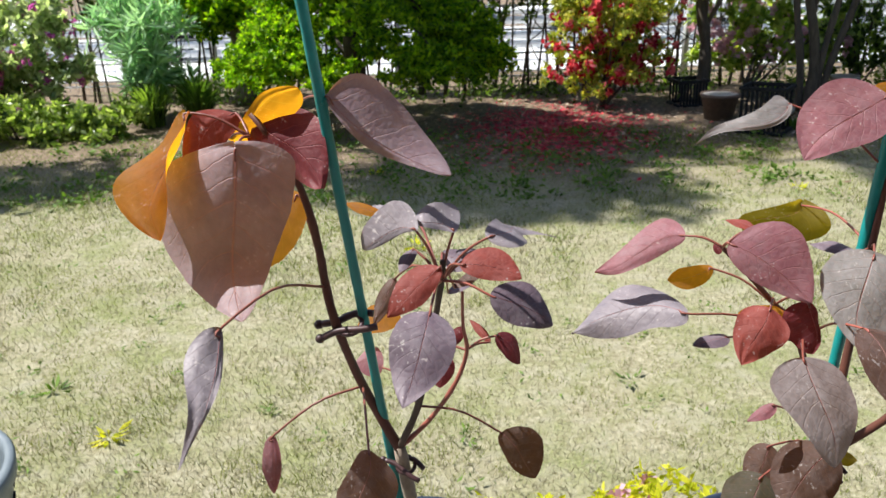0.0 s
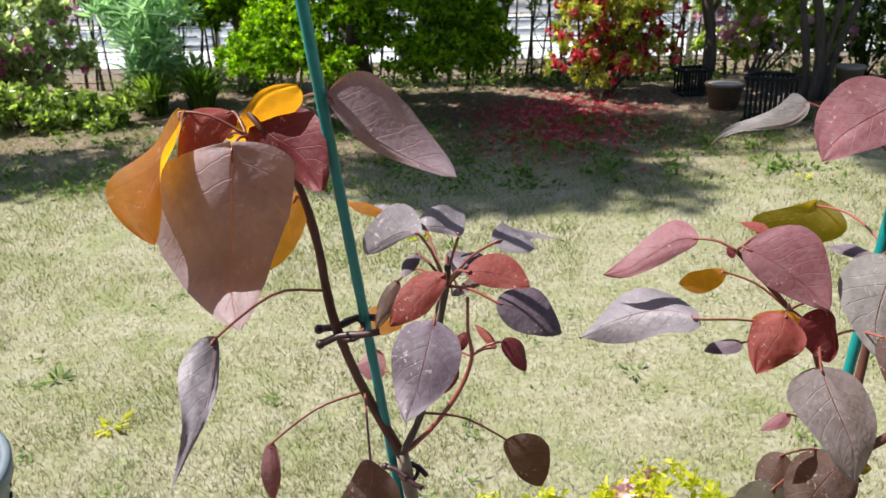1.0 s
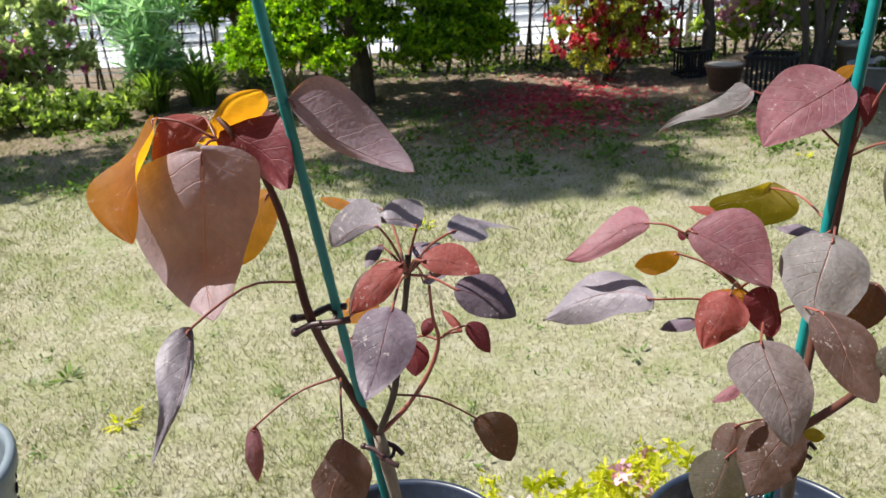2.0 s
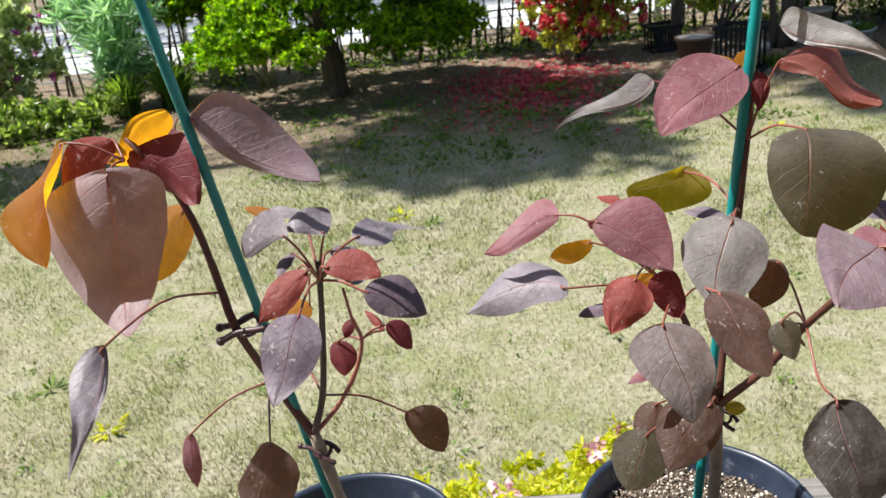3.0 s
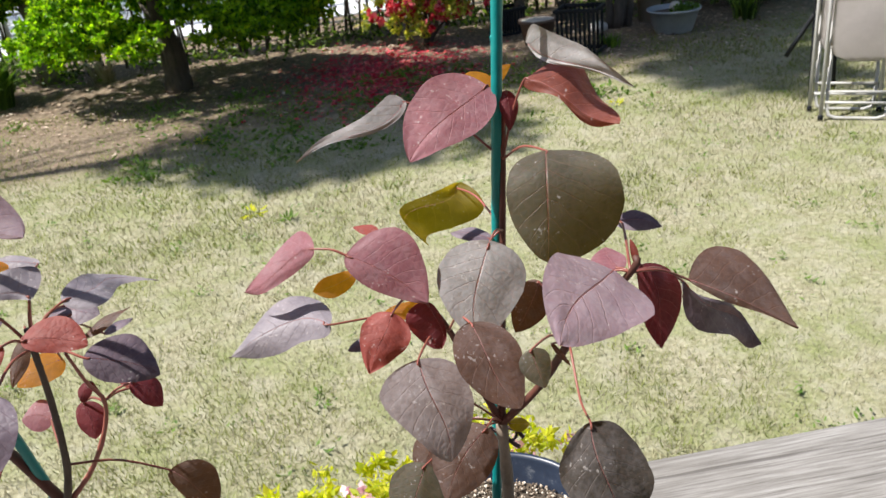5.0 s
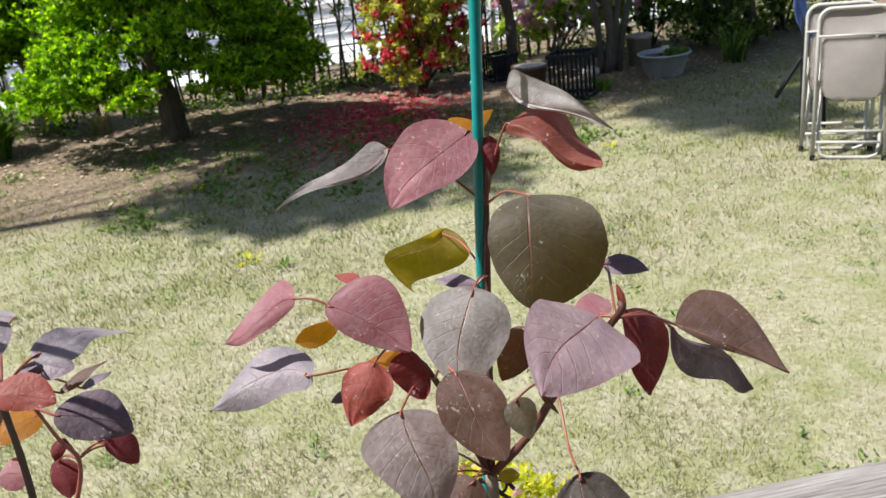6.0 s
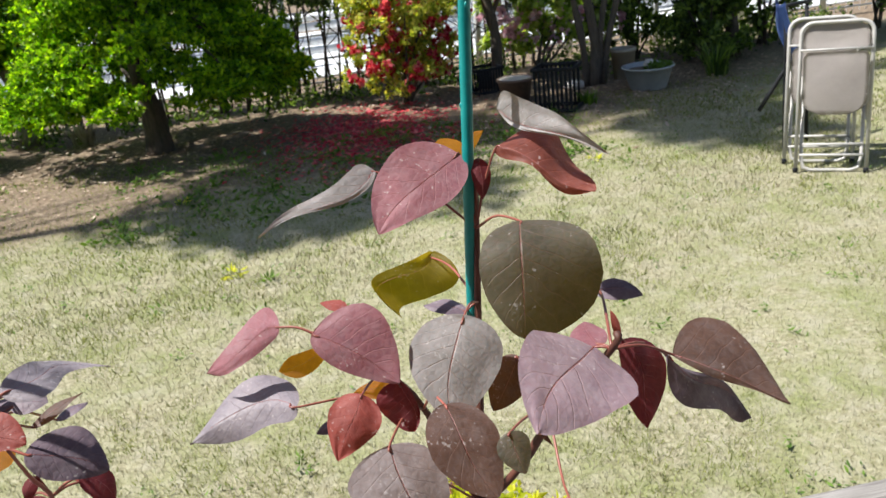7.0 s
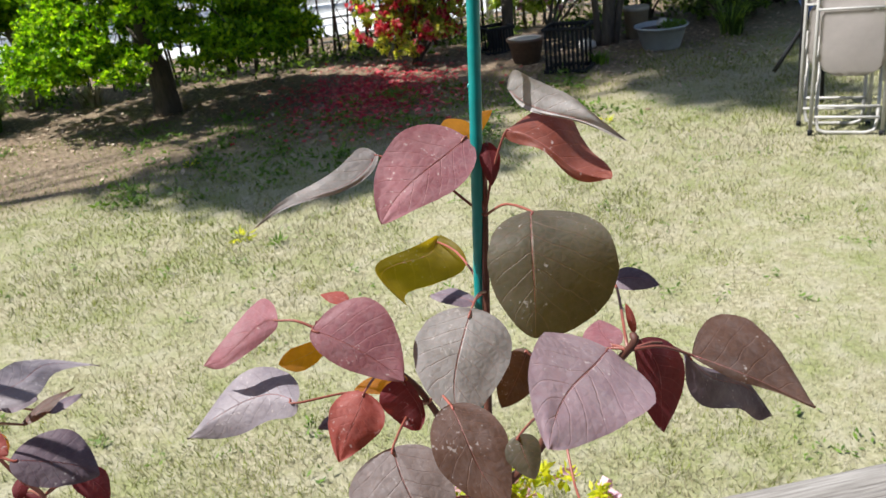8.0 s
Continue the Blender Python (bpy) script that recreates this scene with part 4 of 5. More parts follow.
# ---- the potted plants on the rail ----
def pot(at, label):
    """A round plastic nursery pot with a rolled rim, filled with gritty soil."""
    p = empty_thing("plant_pot", at, label, "pot", "pots on the rail")
    body = lathe([(0.0, 0.0), (0.05, 0.0), (0.054, 0.003), (0.058, 0.02), (0.0665, 0.112), (0.0675, 0.116), (0.075, 0.118), (0.0775, 0.122), (0.079, 0.144), (0.08, 0.148),
                  (0.079, 0.151), (0.0765, 0.151), (0.075, 0.148), (0.0735, 0.124), (0.068, 0.119), (0.066, 0.1), (0.0, 0.098)], 56)
    part("body", body, POT, p)
    soil = bmesh.new()
    rings = []
    for i in range(13):
        r = 0.0735 * i / 12
        rings.append([soil.verts.new((r * math.cos(a), r * math.sin(a), 0.127 + 0.004 * noise.noise(Vector((r * math.cos(a) * 70, r * math.sin(a) * 70, at[0] * 9))))) for a in [2 * math.pi * k / 40 for k in range(40)]])
    for a, b in zip(rings, rings[1:]):
        for k in range(40):
            soil.faces.new((a[k], a[(k + 1) % 40], b[(k + 1) % 40], b[k]))
    part("soil", soil, SOIL, p)
    rnd = random.Random(int(at[0] * 1000))
    verts, faces = [], []
    for _ in range(2600):
        r, a = 0.072 * math.sqrt(rnd.random()), rnd.random() * 6.283
        s = rnd.uniform(0.0006, 0.0021)
        c = Vector((r * math.cos(a), r * math.sin(a), 0.129 + rnd.uniform(-0.001, 0.003)))
        turn = Euler((rnd.random() * 6, rnd.random() * 6, rnd.random() * 6)).to_matrix()
        k = len(verts)
        for x, y, z in ((1, 0, 0.1), (0.2, 0.9, 0), (-1, 0.1, 0), (-0.1, -0.8, 0.1), (0.1, 0, 0.8), (0, 0.1, -0.8)):
            verts.append(c + turn @ Vector((x * s, y * s * rnd.uniform(0.8, 1.1), z * s * rnd.uniform(0.7, 1.1))))
        for m in range(4):
            faces += [(k + m, k + (m + 1) % 4, k + 4), (k + (m + 1) % 4, k + m, k + 5)]
    grit = bpy.data.meshes.new("grit")
    grit.from_pydata(verts, [], faces)
    tagged(part("grit", grit, GRIT, p, "pale gritty pumice granules"), kind="stuff")
    return p


GRIT, gnt, gp, gnodes, glinks = shader("pumice_grit")
geo = gnodes.new("ShaderNodeNewGeometry")
glinks.new(ramp(gnt, geo.outputs["Random Per Island"], [(0.0, (0.05, 0.035, 0.025)), (0.35, (0.24, 0.18, 0.13)), (0.75, (0.5, 0.43, 0.35)), (1.0, (0.72, 0.68, 0.6))]), gp.inputs["Base Color"])
gp.inputs["Roughness"].default_value = 0.9

pot((0.388, 0.552, 1.2), "dark blue plastic pot with gritty soil, on the weathered rail")
pot((0.152, 0.538, 1.2), "dark blue plastic pot with gritty soil, on the weathered rail")


def perforated_planter():
    """A grey planter with a ring of round holes below its rim."""
    p = empty_thing("planter", (-0.259, 0.585, 1.2), "grey plastic planter with round holes below its rim, on the rail", "planter")
    bm = lathe([(0.0, 0.0), (0.068, 0.0), (0.072, 0.004), (0.095, 0.155), (0.099, 0.157), (0.1, 0.168), (0.098, 0.171), (0.093, 0.171), (0.091, 0.16), (0.068, 0.012), (0.0, 0.01)], 56)
    part("body", bm, GREY_POT, p)
    # Black discs on the uncut wall stand in for the dark inside each hole.
    for row, z in enumerate((0.135, 0.115)):
        for k in range(26):
            a = 2 * math.pi * (k + 0.5 * row) / 26
            r = 0.072 + 0.023 * (z - 0.004) / 0.151
            h = lathe([(0.0, 0.0), (0.0042, 0.0), (0.0048, 0.0012), (0.0042, 0.0014), (0.0, 0.0006)], 12)
            bmesh.ops.transform(h, matrix=Matrix.Translation((r * math.cos(a), r * math.sin(a), z)) @ Vector((math.cos(a), math.sin(a), -0.15)).to_track_quat("Z", "Y").to_matrix().to_4x4(), verts=h.verts)
            part("hole_disc", h, BLACK, p)


perforated_planter()


def stake(low, high, radius, label):
    """A ribbed, plastic-coated garden stake with small nubs."""
    s = empty_thing("garden_stake", low, label, "stake", "stakes in the pots")
    d = Vector(high) - Vector(low)
    n = int(d.length / 0.004)
    line = [d * (i / n) for i in range(n + 1)]
    radii = [radius + 0.0002 * abs(math.sin(i * 0.55)) for i in range(n + 1)]
    part("shaft", sweep(bmesh.new(), line, radii, 12), STAKE, s)
    rng = random.Random(int(radius * 1e5))
    up = d.normalized()
    for k in range(1, 12):
        a = rng.uniform(0, 6.28)
        nub = bmesh.new()
        bmesh.ops.create_icosphere(nub, subdivisions=2, radius=radius * 0.3, matrix=Matrix.Translation(d * (k / 12 + rng.uniform(-0.02, 0.02)) + Vector((math.cos(a), math.sin(a), 0)) * radius * 0.95) @ Matrix.Diagonal((1, 1, 1.8, 1)))
        part("nub", nub, STAKE, s)
    return s


def clip(at, turn, scale, label):
    """A brown plant clip: two crossed bars with a ring between them."""
    c = empty_thing("plant_clip", at, label, "clip")
    c.rotation_euler = [radians(a) for a in turn]
    s = scale
    part("bar", tube([(-0.016 * s, -0.004 * s, 0.0), (-0.006 * s, -0.003 * s, 0.001), (0.006 * s, -0.006 * s, 0.001), (0.014 * s, -0.006 * s, 0)], 0.0019 * s, 0.0019 * s, 8, 10), CLIP, c)
    part("bar", tube([(-0.016 * s, 0.006 * s, -0.001), (-0.006 * s, 0.004 * s, 0), (0.004 * s, 0.006 * s, 0), (0.013 * s, 0.003 * s, 0)], 0.0019 * s, 0.0019 * s, 8, 10), CLIP, c)
    ring = [(0.0065 * s * math.cos(a), 0.0065 * s * math.sin(a), 0.0) for a in [2 * math.pi * k / 16 for k in range(17)]]
    part("ring", sweep(bmesh.new(), ring, 0.0014 * s, 6), CLIP, c)
    for p in ((-0.0165 * s, -0.004 * s, 0), (-0.0165 * s, 0.006 * s, -0.001)):
        k = bmesh.new()
        bmesh.ops.create_uvsphere(k, u_segments=10, v_segments=8, radius=0.0026 * s, matrix=Matrix.Translation(p))
        part("knob", k, CLIP, c)


def plant(name_at, label):
    return empty_thing("copper_plant", name_at, label, "plant", "potted plants on the rail")


def leaf(owner, material, base, turn, length, half, widest, bow, fold, bend, wave, tip, node, stalk, sag, form=(0, 0, 0, 0.03), label=""):
    """One leaf: x along the midrib, z its upper side. half: half width; widest: where along; bow: sideways curve of the midrib;
    fold: degrees by which the halves drop; bend: hump of the midrib; tip: how drawn out the end is; form: twist of the blade in degrees,
    double curve of the midrib upwards and sideways, and how far the lobes reach back."""
    seed = len(bpy.data.objects) * 0.37
    half_l, half_r = half if isinstance(half, tuple) else (half, half)
    fold_l, fold_r = fold if isinstance(fold, tuple) else (fold, fold)
    twist, curl, sway, lobe = form
    n, m = 30, 10

    def midline(u):
        return Vector((u * length, 4 * u * (1 - u) * bow + sway * math.sin(2 * math.pi * u), (4 * u * (1 - u) * bend + curl * math.sin(2 * math.pi * u)) * length))

    bm = bmesh.new()
    uv = bm.loops.layers.uv.new("UVMap")
    rows, where = [], {}
    for i in range(n + 1):
        u = 0.5 - 0.5 * math.cos(math.pi * i / n)
        if u < widest:
            w = math.sqrt(max(1 - (1 - u / widest) ** 2.15, 0))
        else:
            q = (u - widest) / (1 - widest)
            w = max(1 - q ** (1.95 - 0.42 * tip), 0) ** (0.38 + 0.5 * tip)
        w = max(w, 0.012)
        mid, spin = midline(u), Matrix.Rotation(radians(twist * u), 3, "X")
        row = []
        for j in range(-m, m + 1):
            v = j / m
            a = radians(fold_l if v > 0 else fold_r) * abs(v) ** 0.35
            a *= 1 - 0.75 * u ** 1.6 if a < 0 else 1
            rim = 1 + 0.03 * noise.noise(Vector((u * 5, seed + (5 if v > 0 else 0), 0))) + 0.022 * noise.noise(Vector((u * 15, seed + (5 if v > 0 else 0), 3)))
            h = w * (half_l if v > 0 else half_r) * rim
            rib_at = abs((7.5 * u - 1.9 * abs(v) + 0.35) % 1.0 - 0.5)
            quilt = (0.003 + 0.16 * wave) * length * (rib_at - 0.25) * math.sin(math.pi * min(abs(v) * 1.1, 1.0))
            wob = wave * length * (0.7 * math.sin(u * 9 + seed + (1.3 if v > 0 else 0)) * abs(v) ** 2.2 + 0.5 * noise.noise(Vector((u * 3.5, v * 2.0 + seed, seed))))
            crease = 0.02 * length * (abs(v) ** 0.5 - abs(v)) * 0.6
            off = spin @ Vector((0, h * v * math.cos(a), -h * abs(v) * math.sin(a)))
            vert = bm.verts.new(mid + off + Vector((-lobe * length * (1 - u) * abs(v), 0, wob + crease - quilt)))
            where[vert] = (u, v)
            row.append(vert)
        rows.append(row)
    for r, s in zip(rows, rows[1:]):
        for j in range(2 * m):
            bm.faces.new((r[j], s[j], s[j + 1], r[j + 1]))
    for f in bm.faces:
        for lp in f.loops:
            lp[uv].uv = where[lp.vert]
    blade = part("leaf", bm, material, owner, label)
    place = pose(*base, *turn)
    blade.matrix_basis = Matrix.Translation(-owner.location) @ place
    rib = [midline(i / 9.5) + Vector((0, 0, 0.0001 + 0.5 * wave * length * noise.noise(Vector((i / 9.5 * 3.5, seed, seed))))) for i in range(9)]
    part("midrib", sweep(bmesh.new(), rib, [0.0001 * (1 - 0.09 * i) * (length / 0.05) ** 0.5 for i in range(9)], 5), VEIN, blade)
    if node:
        back = place.inverted()
        a = back @ Vector(node)
        far = a.length
        pts = [a, a.lerp(Vector((0, 0, 0)), 0.5) + back.to_3x3() @ Vector((0, 0, sag * far)), Vector((0, 0, 0)), midline(0.07)]
        part("petiole", tube(pts, 0.00075, 0.0005, 7, 12), stalk, blade)
    return blade


def stem(owner, pts, r0, r1, bark, name="stem", seed=1, n=18):
    """A knobbly tapering stem through the nodes."""
    s = part(name, tube(pts, r0, r1, 10, n, 0.1, seed), bark, owner)
    s.location = -owner.location
    return s


plant_a = plant((0.158, 0.545, 1.33), "young copper plant with purple and orange leaves, tied to a stake")
plant_b = plant((0.398, 0.558, 1.33), "bushy young copper plant with purple-grey leaves round a stake")
leaf(plant_b, OLIVE, (0.43, 0.5244, 1.6207), (2.2, 44.9, -106.3), 0.0587, (0.0381, 0.019), 0.56, 0.0014, (1, 12), 0.253, 0.012, 0.44, (0.4162, 0.5686, 1.6041), PETIOLE_DARK, 0.1, (-42, 0.057, 0, 0.008))
leaf(plant_b, PINK, (0.4121, 0.5726, 1.645), (-36.7, 26.4, -152.5), 0.0618, (0.0166, 0.0229), 0.38, -0.0037, (3, -10), -0.008, 0.02, 0.8, (0.4162, 0.5686, 1.6041), PETIOLE_DARK, 0.1, (2, 0.018, 0.0016, 0))
leaf(plant_b, SILVER, (0.3672, 0.5891, 1.6384), (-36.3, 6.6, -140.1), 0.0795, (0.003, 0.011), 0.15, 0.0028, (4, -6), -0.003, 0.012, 1.51, (0.4162, 0.5686, 1.6041), PETIOLE_DARK, 0.1, (-2, 0.018, 0.0037, 0.011))
leaf(plant_b, ORANGE, (0.4244, 0.6133, 1.6331), (-59.7, 7.4, -175.7), 0.0256, 0.0116, 0.56, -0.0021, 8, 0.06, 0.02, 0.9, (0.4162, 0.5686, 1.6041), PETIOLE_DARK, 0.1)
leaf(plant_b, ORANGE, (0.4224, 0.6137, 1.6333), (51.1, -37.2, 26.0), 0.0176, 0.0042, 0.44, 0.0022, 8, 0.06, 0.02, 0.9, None, PETIOLE_DARK, 0.1)
leaf(plant_b, DARK_RED, (0.4209, 0.569, 1.6415), (-5.9, 75.5, -96.5), 0.0210, 0.0052, 0.39, 0.0007, 8, 0.06, 0.02, 0.9, (0.4162, 0.5686, 1.6041), PETIOLE_DARK, 0.1)
leaf(plant_b, RUST, (0.4297, 0.5633, 1.6477), (28.7, 23.9, -33.6), 0.0553, (0.0342, 0.0045), 0.37, -0.002, (19, 41), 0.043, 0.075, 0.68, (0.4162, 0.5686, 1.6041), PETIOLE_DARK, 0.1, (-6, 0.051, 0.001, 0.009))
leaf(plant_b, SILVER, (0.4385, 0.5868, 1.6615), (74.8, 9.6, -63.1), 0.0782, (0.0144, 0.0029), 0.19, 0.0001, (-12, 11), 0.071, 0.03, 0.84, None, PETIOLE_DARK, 0.1, (19, -0.012, -0.0018, 0.027))
leaf(plant_b, YELLOW_OLIVE, (0.3966, 0.6341, 1.5655), (-18.1, 34.7, -133), 0.044, (0.0266, 0.0074), 0.57, -0.0149, (2, -30), 0.06, 0.06, 0.91, (0.4125, 0.5665, 1.562), PETIOLE, 0.1, (-55, 0.051, 0.0113, 0.1))
leaf(plant_b, PINK, (0.3065, 0.5458, 1.5777), (-38.6, 30.5, -205.3), 0.0579, (0.0078, 0.0146), 0.39, -0.0012, (20, 6), -0.009, 0.02, 1.35, (0.3241, 0.5379, 1.574), PETIOLE_DARK, 0.1, (-20, -0.033, -0.0052, 0.004))
leaf(plant_b, PINK, (0.3238, 0.5234, 1.581), (50, 31.3, -25.3), 0.0476, (0.0236, 0.0108), 0.42, 0.0022, (2, 14), 0.035, 0.02, 0.87, (0.3241, 0.5379, 1.574), PETIOLE_DARK, 0.1, (6, 0.017, 0, 0.016))
leaf(plant_b, LILAC, (0.3079, 0.5331, 1.5377), (-9, 18.2, -195.9), 0.0657, (0.0153, 0.0239), 0.5, -0.0135, (26, 18), 0.026, 0.03, 1.07, (0.373, 0.548, 1.513), PETIOLE_DARK, 0.1, (-38, -0.001, -0.0018, -0.001))
leaf(plant_b, RED, (0.3419, 0.509, 1.5522), (-27.4, 46.9, -135.9), 0.0326, (0.0132, 0.0127), 0.35, 0.0003, (11, 3), 0.055, 0.07, 1, (0.358, 0.55, 1.535), PETIOLE_DARK, 0.1, (-5, 0.011, 0.0007, 0.007))
leaf(plant_b, DARK_RED, (0.3602, 0.51, 1.5539), (38.9, 78.8, -35.5), 0.0264, (0.0029, 0.0157), 0.36, 0.0028, (7, 21), 0.036, 0.08, 0.43, (0.358, 0.55, 1.535), PETIOLE_DARK, 0.1, (-10, 0.006, -0.0008, 0.044))
leaf(plant_b, ORANGE, (0.3625, 0.5422, 1.5338), (-12.0, 0.4, -178.0), 0.0263, 0.0073, 0.53, 0.0003, 8, 0.06, 0.02, 0.9, (0.358, 0.55, 1.535), PETIOLE_DARK, 0.1)
leaf(plant_b, SILVER, (0.3982, 0.5318, 1.5711), (-17.4, 42.5, -113.6), 0.0527, (0.0258, 0.0219), 0.4, -0.0041, (8, 0), 0.034, 0.03, 0.64, (0.4125, 0.5665, 1.562), PETIOLE_DARK, 0.1, (-17, 0.022, 0.0008, 0.039))
leaf(plant_b, BROWN, (0.3789, 0.4888, 1.5508), (-7.2, 34.6, -69), 0.0485, (0.0181, 0.0179), 0.47, -0.0052, (-1, -10), 0.104, 0.02, 0.7, (0.373, 0.548, 1.513), PETIOLE, 0.1, (5, 0.034, 0, 0.005))
leaf(plant_b, MAUVE, (0.4443, 0.4671, 1.5787), (-29.4, -2.7, -125.6), 0.0714, (0.0263, 0.0222), 0.35, -0.0037, (-5, 3), 0.068, 0.02, 0.77, (0.4511, 0.463, 1.5788), PETIOLE_DARK, 0.1, (-15, 0.002, 0.0016, 0.003))
leaf(plant_b, PINK, (0.4468, 0.4686, 1.579), (-0.2, -12.0, 91.2), 0.0163, 0.0083, 0.49, 0.0018, 8, 0.06, 0.02, 0.9, (0.4511, 0.463, 1.5788), PETIOLE_DARK, 0.1)
leaf(plant_b, VIOLET, (0.4792, 0.5616, 1.5578), (34.7, 10.1, -14.3), 0.0256, 0.0072, 0.41, 0.0023, 8, 0.06, 0.02, 0.9, (0.4511, 0.463, 1.5788), PETIOLE_DARK, 0.1)
leaf(plant_b, DARK_RED, (0.4596, 0.4729, 1.5765), (-5.6, 69.8, -69.1), 0.0416, (0.0166, 0.0102), 0.43, 0.0041, (12, 9), 0.041, 0.02, 0.85, (0.4511, 0.463, 1.5788), PETIOLE_DARK, 0.1, (17, 0.022, 0.0008, 0))
leaf(plant_b, BROWN, (0.4814, 0.4688, 1.5665), (22.9, 26.8, -20.8), 0.0559, (0.0331, 0.003), 0.35, -0.0001, (5, 44), 0.035, 0.02, 0.91, (0.4511, 0.463, 1.5788), PETIOLE_DARK, 0.1, (0, 0.012, -0.0004, 0.009))
leaf(plant_b, VIOLET, (0.4867, 0.4875, 1.5554), (49.8, 46.7, 11.5), 0.0731, (0.0046, 0.0138), 0.44, 0.0019, (10, 17), 0.013, 0.05, 0.27, (0.4511, 0.463, 1.5788), PETIOLE_DARK, 0.1, (5, 0.006, -0.0045, 0))
leaf(plant_b, BROWN, (0.4238, 0.5307, 1.5441), (-45.0, 45.0, -144.8), 0.0304, 0.0104, 0.47, 0.0007, 8, 0.06, 0.02, 0.9, (0.4355, 0.517, 1.5111), PETIOLE_DARK, 0.1)
leaf(plant_b, OLIVE, (0.404, 0.4687, 1.5427), (18.2, 58.2, -68.8), 0.0191, 0.0080, 0.36, -0.0006, 8, 0.06, 0.02, 0.9, (0.4355, 0.517, 1.5111), PETIOLE_DARK, 0.1)
leaf(plant_b, BROWN, (0.427, 0.5234, 1.508), (13.4, 27.1, -62.4), 0.0171, 0.0017, 0.44, -0.0003, 8, 0.06, 0.02, 0.9, (0.4355, 0.517, 1.5111), PETIOLE_DARK, 0.1)
leaf(plant_b, GREY_BROWN, (0.4288, 0.4593, 1.5021), (-1.3, 59.6, -81.1), 0.0548, (0.025, 0.0207), 0.48, -0.0015, (6, 3), 0.097, 0.05, 0.39, (0.4355, 0.517, 1.5111), PETIOLE_DARK, -0.2, (-2, 0.005, -0.0019, -0.001))
leaf(plant_b, DUSTY, (0.3507, 0.4833, 1.5385), (-8.4, 48.8, -76.8), 0.0507, (0.0225, 0.0256), 0.32, 0.0003, (3, -5), 0.071, 0.02, 0.67, (0.373, 0.548, 1.513), PETIOLE_DARK, 0.1, (-13, 0.004, -0.0015, 0.002))
leaf(plant_b, BROWN, (0.3844, 0.5145, 1.4653), (-41.2, 38.6, -144.5), 0.0451, 0.0178, 0.47, -0.0038, 8, 0.06, 0.02, 0.7, (0.399, 0.552, 1.439), PETIOLE_DARK, 0.1)
leaf(plant_b, BROWN, (0.3562, 0.5261, 1.4598), (-34.5, 48.6, -132.5), 0.0266, 0.0102, 0.47, 0.0001, 8, 0.06, 0.02, 0.7, (0.399, 0.552, 1.439), PETIOLE_DARK, 0.1)
leaf(plant_b, OLIVE, (0.3471, 0.5064, 1.454), (-31.9, 46.2, -130.8), 0.0343, 0.0162, 0.44, -0.0002, 8, 0.06, 0.02, 0.6, (0.399, 0.552, 1.439), PETIOLE_DARK, 0.1)
leaf(plant_b, PINK, (0.3523, 0.5152, 1.4926), (-26.5, 14.5, -153.4), 0.0187, 0.0037, 0.45, 0.0009, 8, 0.06, 0.02, 0.9, (0.399, 0.552, 1.439), PETIOLE_DARK, 0.1)
leaf(plant_b, VIOLET, (0.3349, 0.5502, 1.515), (-11.4, 3.8, -161.7), 0.0221, 0.0062, 0.50, 0.0010, 8, 0.06, 0.02, 0.9, (0.373, 0.548, 1.513), PETIOLE_DARK, 0.1)
leaf(plant_b, VIOLET, (0.4047, 0.5644, 1.5584), (-10.5, -5.8, 151.4), 0.0249, 0.0068, 0.49, -0.0011, 8, 0.06, 0.02, 0.9, (0.4125, 0.5665, 1.562), PETIOLE_DARK, 0.1)
leaf(plant_b, ORANGE, (0.3253, 0.5593, 1.5532), (-50.0, 11.6, -170.5), 0.0258, 0.0065, 0.66, 0.0020, 8, 0.06, 0.02, 0.9, (0.358, 0.55, 1.535), PETIOLE_DARK, 0.1)
leaf(plant_b, RED, (0.3406, 0.5444, 1.5818), (-9.7, -7.0, 144.5), 0.0153, 0.0047, 0.40, -0.0009, 8, 0.06, 0.02, 0.9, (0.3241, 0.5379, 1.574), PETIOLE_DARK, 0.1)
leaf(plant_b, YELLOW_OLIVE, (0.4043, 0.5542, 1.4344), (20.4, 5.0, -13.1), 0.0129, 0.0054, 0.51, -0.0004, 8, 0.06, 0.02, 0.9, (0.399, 0.552, 1.439), PETIOLE_DARK, 0.1)
leaf(plant_b, RED, (0.4754, 0.5203, 1.5502), (-18.4, -67.8, 109.8), 0.0148, 0.0022, 0.50, -0.0003, 8, 0.06, 0.02, 0.9, None, PETIOLE_DARK, 0.1)
leaf(plant_b, DARK_RED, (0.3263, 0.55, 1.5656), (-41.1, -48.4, 139.4), 0.0061, 0.0024, 0.51, -0.0004, 8, 0.06, 0.02, 0.9, None, PETIOLE_DARK, 0.1)
leaf(plant_a, PALE_MAUVE, (0.093, 0.4732, 1.6466), (-9.4, 66.7, -83.4), 0.0761, (0.0282, 0.0557), 0.16, -0.0035, (-23, 42), -0.266, 0.03, 0.72, (0.0933, 0.4932, 1.6477), PETIOLE_DARK, 0.1, (-4, 0.11, 0.0017, 0.044))
leaf(plant_a, ORANGE, (0.0642, 0.4948, 1.6588), (29.1, 55.2, -99.8), 0.0614, (0.0088, 0.0223), 0.58, -0.0027, (-36, 1), 0.071, 0.05, 0.54, (0.0933, 0.4932, 1.6477), PETIOLE_DARK, 0.1, (-34, -0.029, 0.0039, 0.026))
